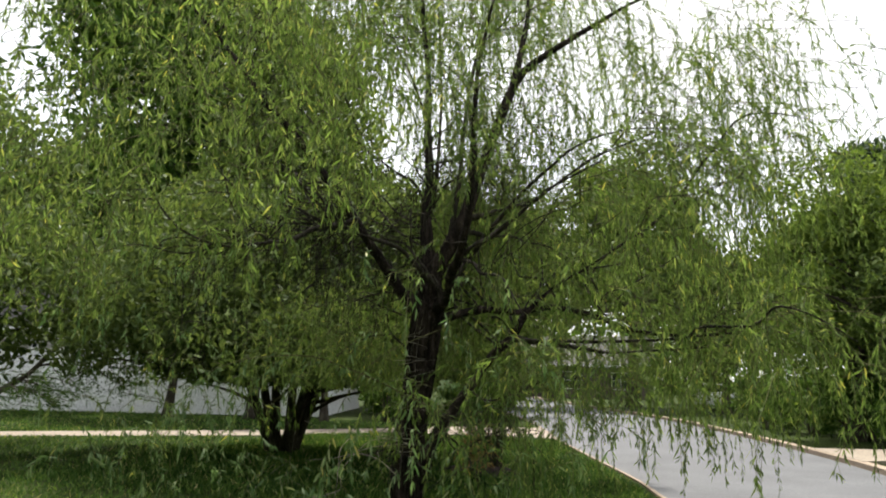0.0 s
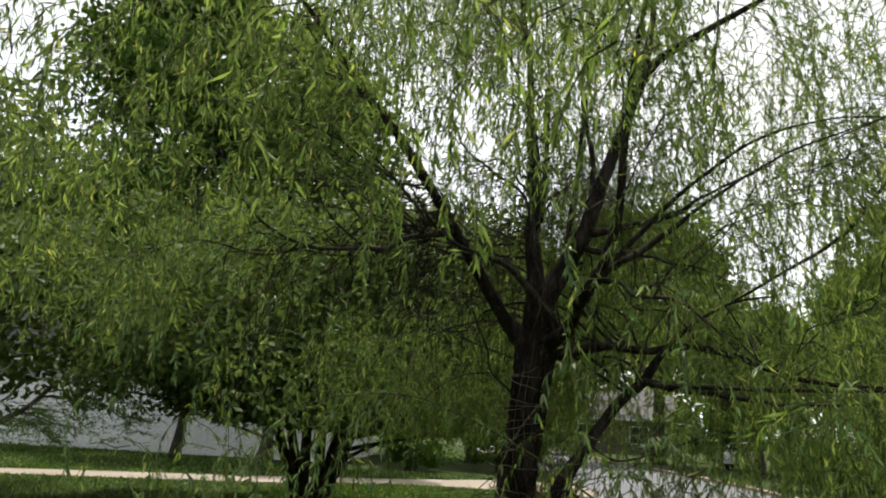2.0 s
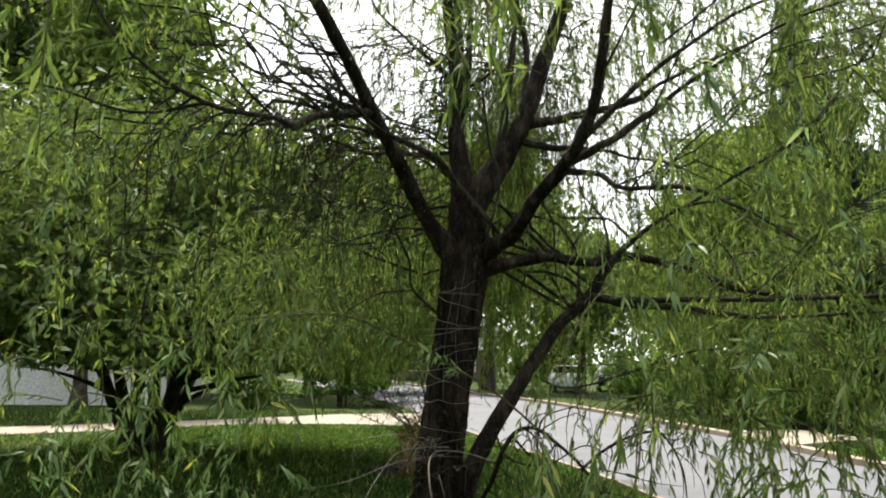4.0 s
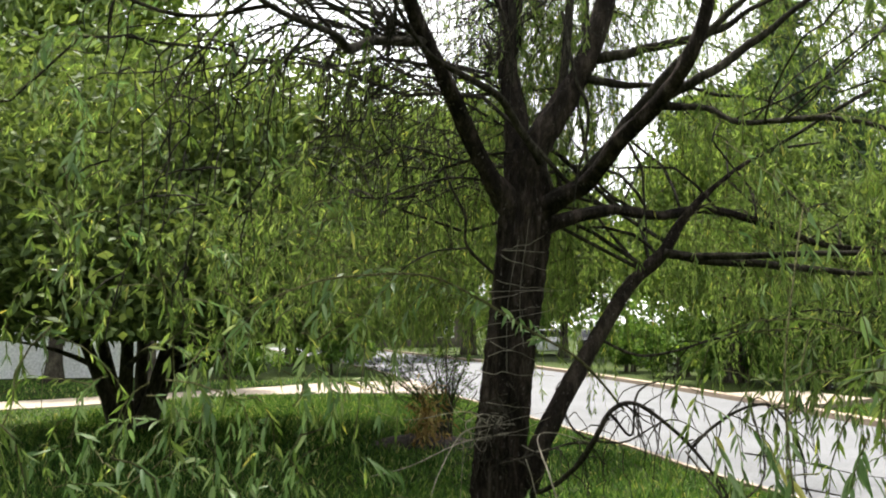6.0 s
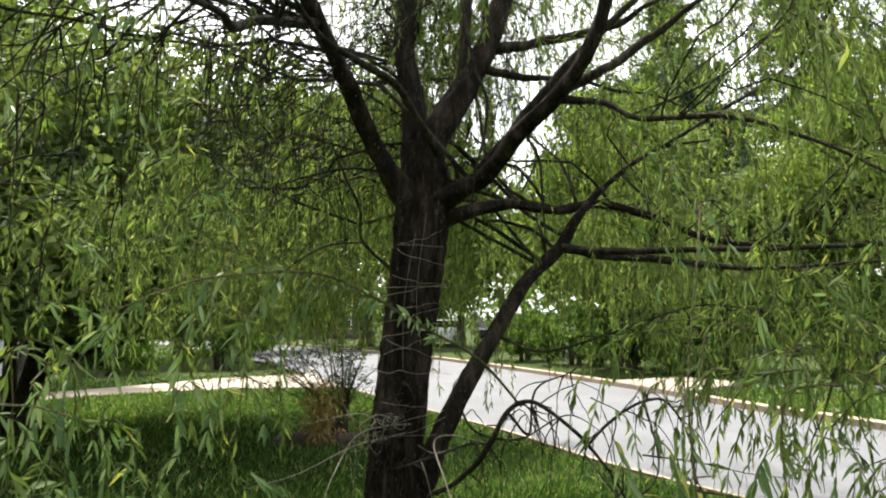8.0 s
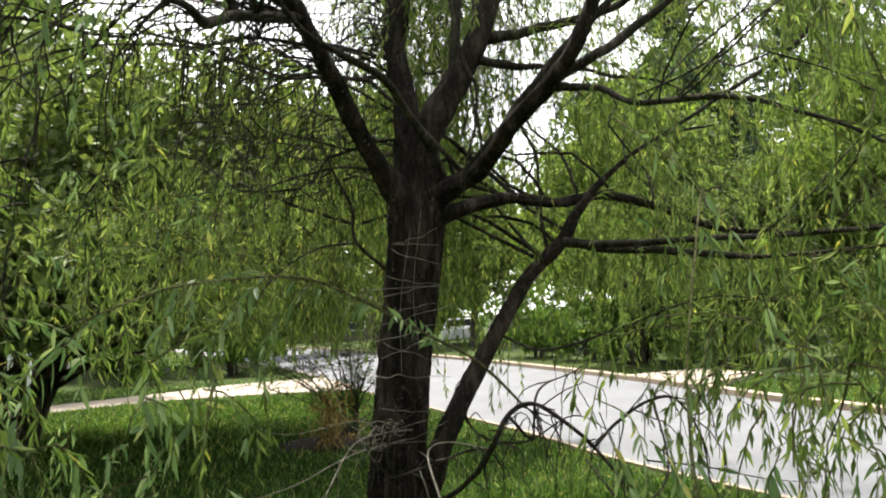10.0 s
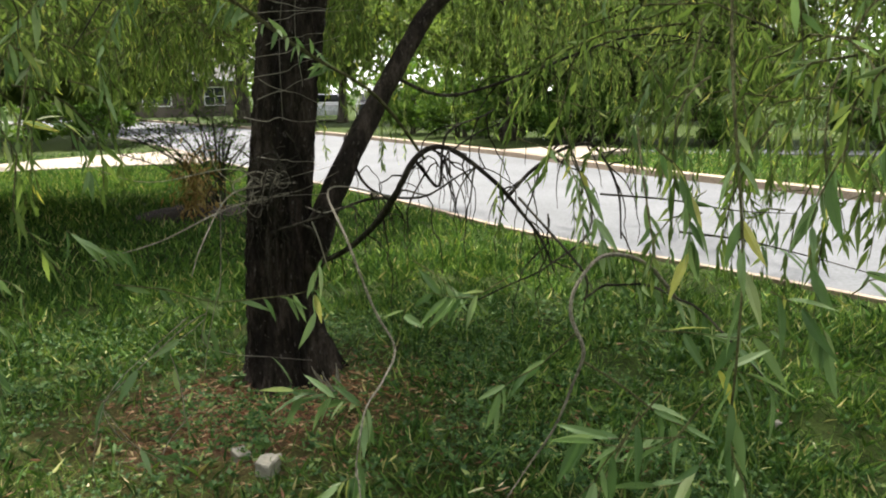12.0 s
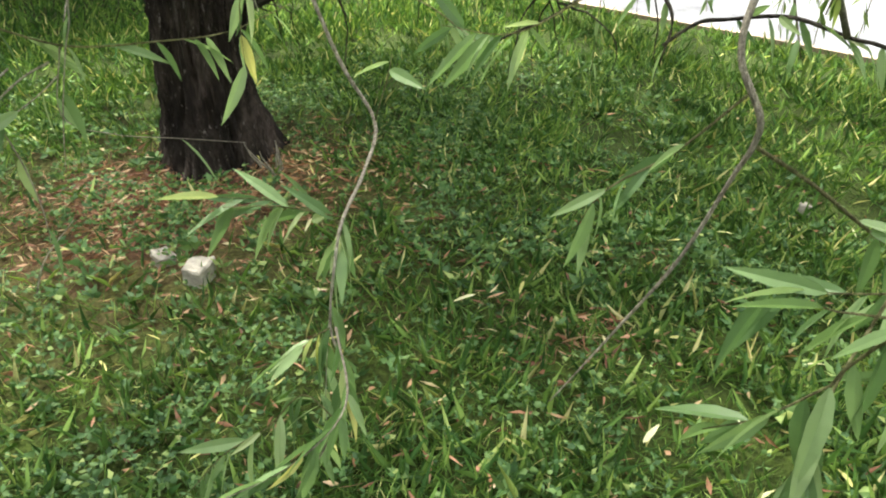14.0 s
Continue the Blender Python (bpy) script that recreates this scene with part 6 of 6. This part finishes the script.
def blades(name, p_, lo, hi, wd, mat, label, tilt=0.5, simple=False):
    m = len(p_)
    d_ = rng.normal(0, tilt, (m, 3)) * np.array([1, 1, 0.2]) + np.array([0, 0, 1.0])
    tagged(leaf_mesh(name, p_, d_, rng.uniform(lo, hi, m), rng.uniform(wd * 0.7, wd * 1.3, m), mat, curl=0.3, simple=simple), label=label, category="grass", kind="stuff")


def tufty(p_):
    """Uneven lawn: thick tufts, thin spots, and hardly any grass on the bare ground by the trunk."""
    t_ = np.array([noise.noise((q[0] * 2.2, q[1] * 2.2, 7)) + 0.7 * noise.noise((q[0] * 7, q[1] * 7, 2)) for q in p_])
    return patchy(p_) & (rng.random(len(p_)) < np.clip(0.55 + 1.1 * t_, 0.08, 1))


blades("grass_near", scatter(150000, -3.0, 4.4, -3.8, 2.9, tufty), 0.03, 0.12, 0.0042, BLADE, "short uneven lawn grass under the willow", 0.85, True)
blades("grass_fine", scatter(120000, -1.9, 2.6, -3.4, 0.6, tufty), 0.02, 0.085, 0.003, BLADE, "fine short grass and thatch under the willow", 1.2)
blades("grass_mid", scatter(70000, -7.5, 4.4, 1.5, 13), 0.05, 0.13, 0.012, BLADE, "lawn grass in sun and shade", 0.6, True)
blades("grass_verge", scatter(16000, -4.0, 6, -8.5, -2.6), 0.04, 0.1, 0.008, BLADE, "lawn grass in shade", 0.7, True)
blades("grass_left", scatter(34000, -15, -2.0, -4.0, 9.8), 0.05, 0.12, 0.014, BLADE, "lawn grass in deep shade", 0.6, True)
blades("grass_back", scatter(44000, -26, -2.0, 1.0, 17.5, lambda q: q[:, 1] > np.interp(q[:, 0], [w[0] for w in DRIVE_FAR], [w[1] for w in DRIVE_FAR])), 0.05, 0.12, 0.022, BLADE, "sunlit lawn grass between the drive and a house", 0.6, True)
fv = np.stack([rng.uniform(0.3, 4.6, 16000), rng.uniform(1.5, 13.0, 16000), np.full(16000, -0.012)], 1)
fv[:, 0] += np.interp(fv[:, 1], [q[1] for q in ROAD_FAR], [q[0] for q in ROAD_FAR])
blades("grass_far", fv, 0.05, 0.13, 0.016, BLADE, "sunlit lawn grass beyond the lane", 0.6, True)
cl = scatter(52000, -2.4, 2.0, -3.1, 1.5, lambda q: rng.random(len(q)) < np.clip(0.25 + 0.9 * np.array([noise.noise((a_[0] * 1.6, a_[1] * 1.6, 4)) + 0.5 * noise.noise((a_[0] * 5, a_[1] * 5, 9)) for a_ in q]), 0.05, 0.8))
m = len(cl)
cl[:, 2] += rng.uniform(0.02, 0.06, m)
az = rng.uniform(0, 2 * math.pi, m)
tagged(leaf_mesh("clover", np.vstack([cl] * 3), np.vstack([np.stack([np.cos(az + w), np.sin(az + w), np.full(m, 0.15)], 1) for w in (0, 2.1, 4.2)]), np.tile(rng.uniform(0.009, 0.026, m), 3), np.tile(rng.uniform(0.008, 0.019, m), 3), CLOVER, curl=0.2), label="low round clover and weed leaves among the grass", category="weeds", kind="stuff")
# broad-leaved weeds: low rosettes of blunt leaves
wd_ = scatter(5200, -2.4, 2.6, -3.2, 1.2, lambda q: rng.random(len(q)) < np.clip(0.2 + 1.3 * np.array([noise.noise((a_[0] * 1.3 + 3, a_[1] * 1.3, 11)) for a_ in q]), 0.04, 0.9))
m = len(wd_)
wd_[:, 2] += rng.uniform(0.01, 0.05, m)
az = rng.uniform(0, 2 * math.pi, m)
tagged(leaf_mesh("broadleaf_weeds", np.vstack([wd_] * 5), np.vstack([np.stack([np.cos(az + w), np.sin(az + w), rng.uniform(0.05, 0.8, m)], 1) for w in (0, 1.3, 2.5, 3.8, 5.0)]), np.tile(rng.uniform(0.022, 0.055, m), 5), np.tile(rng.uniform(0.012, 0.026, m), 5), CLOVER, curl=0.25), label="low broad-leaved lawn weeds in uneven patches", category="weeds", kind="stuff")
# litter round the trunk foot
def disc(count, cx, cy, sx, sy, z=0.0):
    p_ = np.stack([rng.normal(cx, sx, count), rng.normal(cy, sy, count), np.full(count, z) + rng.uniform(0, 0.012, count)], 1)
    return p_[np.hypot(p_[:, 0] + 0.09, p_[:, 1]) > 0.21]


lit = np.vstack([disc(2600, -0.34, -0.38, 0.25, 0.24), disc(700, 0.25, -0.3, 0.35, 0.2), disc(130, 0.73, -1.67, 0.1, 0.09), disc(900, 0.1, -1.5, 1.1, 0.9, 0.02), disc(420, -0.2, -1.4, 1.0, 0.8), disc(260, 0.4, -1.7, 0.9, 0.8, 0.015)])
m = len(lit)
tagged(leaf_mesh("leaf_litter", lit, rng.normal(size=(m, 3)) * np.array([1, 1, 0.18]), rng.uniform(0.018, 0.07, m), rng.uniform(0.005, 0.013, m), DRY, curl=0.15), label="dry brown willow leaves and bark bits on the ground", category="leaf litter", kind="stuff")
fallen = [(0.61, -1.1), (0.5, -1.43), (0.66, -1.41), (0.9, -1.79), (0.86, -2.13), (0.25, -1.1), (0.05, -1.5), (0.9, -1.75), (1.15, -2.0), (0.62, -2.1), (1.25, -1.35), (-0.4, -1.6), (-0.75, -1.2), (0.15, -0.8), (0.6, -0.7), (1.0, -0.9), (0.35, -2.25), (0.95, -2.35), (-0.15, -2.1), (1.5, -1.6)]
extra = [(hero_rng.uniform(-1.8, 2.2), hero_rng.uniform(-2.9, 0.6)) for _ in range(95)]
for i, (x, y) in enumerate(fallen + extra):
    ob = new("fallen_leaf", yellow_shape)
    s = hero_rng.uniform(0.045, 0.085) if i < len(fallen) else hero_rng.uniform(0.03, 0.06)
    ob.matrix_basis = pose(x, y, 0.045, hero_rng.uniform(-14, 14), hero_rng.uniform(-25, 25), hero_rng.uniform(0, 360)) @ Matrix.Diagonal((s, s, s, 1))
    tagged(ob, label="narrow yellowed willow leaf lying on the grass", category="leaf", group="fallen yellow leaves")


def rock(place, size, seed, label):
    bm = bmesh.new()
    bmesh.ops.create_cube(bm, size=1.7)
    for v in bm.verts:
        v.co *= 1 + 0.25 * noise.noise(v.co * 1.3 + Vector((seed, 0, 0)))
    bmesh.ops.bevel(bm, geom=list(bm.edges), offset=0.2, segments=3, affect="EDGES", profile=0.6)
    bmesh.ops.subdivide_edges(bm, edges=list(bm.edges), cuts=2, use_grid_fill=True)
    for v in bm.verts:
        v.co *= 1 + 0.14 * noise.noise(v.co * 1.6 + Vector((seed, 3, 0))) + 0.06 * noise.noise(v.co * 5 + Vector((seed, 7, 0)))
        v.co = Vector((v.co.x * size[0], v.co.y * size[1], v.co.z * size[2]))
    ob = part("stone", bm, STONE, None)
    ob.matrix_basis = pose(*place, 4, -8, seed * 40)
    tagged(ob, label=label, category="stone", group="stones by the trunk")


rock((-0.24, -0.99, 0.012), (0.047, 0.042, 0.048), 1.3, "pale squarish stone half sunk in the grass")
rock((-0.34, -0.84, 0.0), (0.04, 0.034, 0.03), 2.9, "small grey stone beside a larger pale one")
rock((1.84, -1.25, 0.012), (0.028, 0.025, 0.026), 4.1, "small whitish stone in the grass")
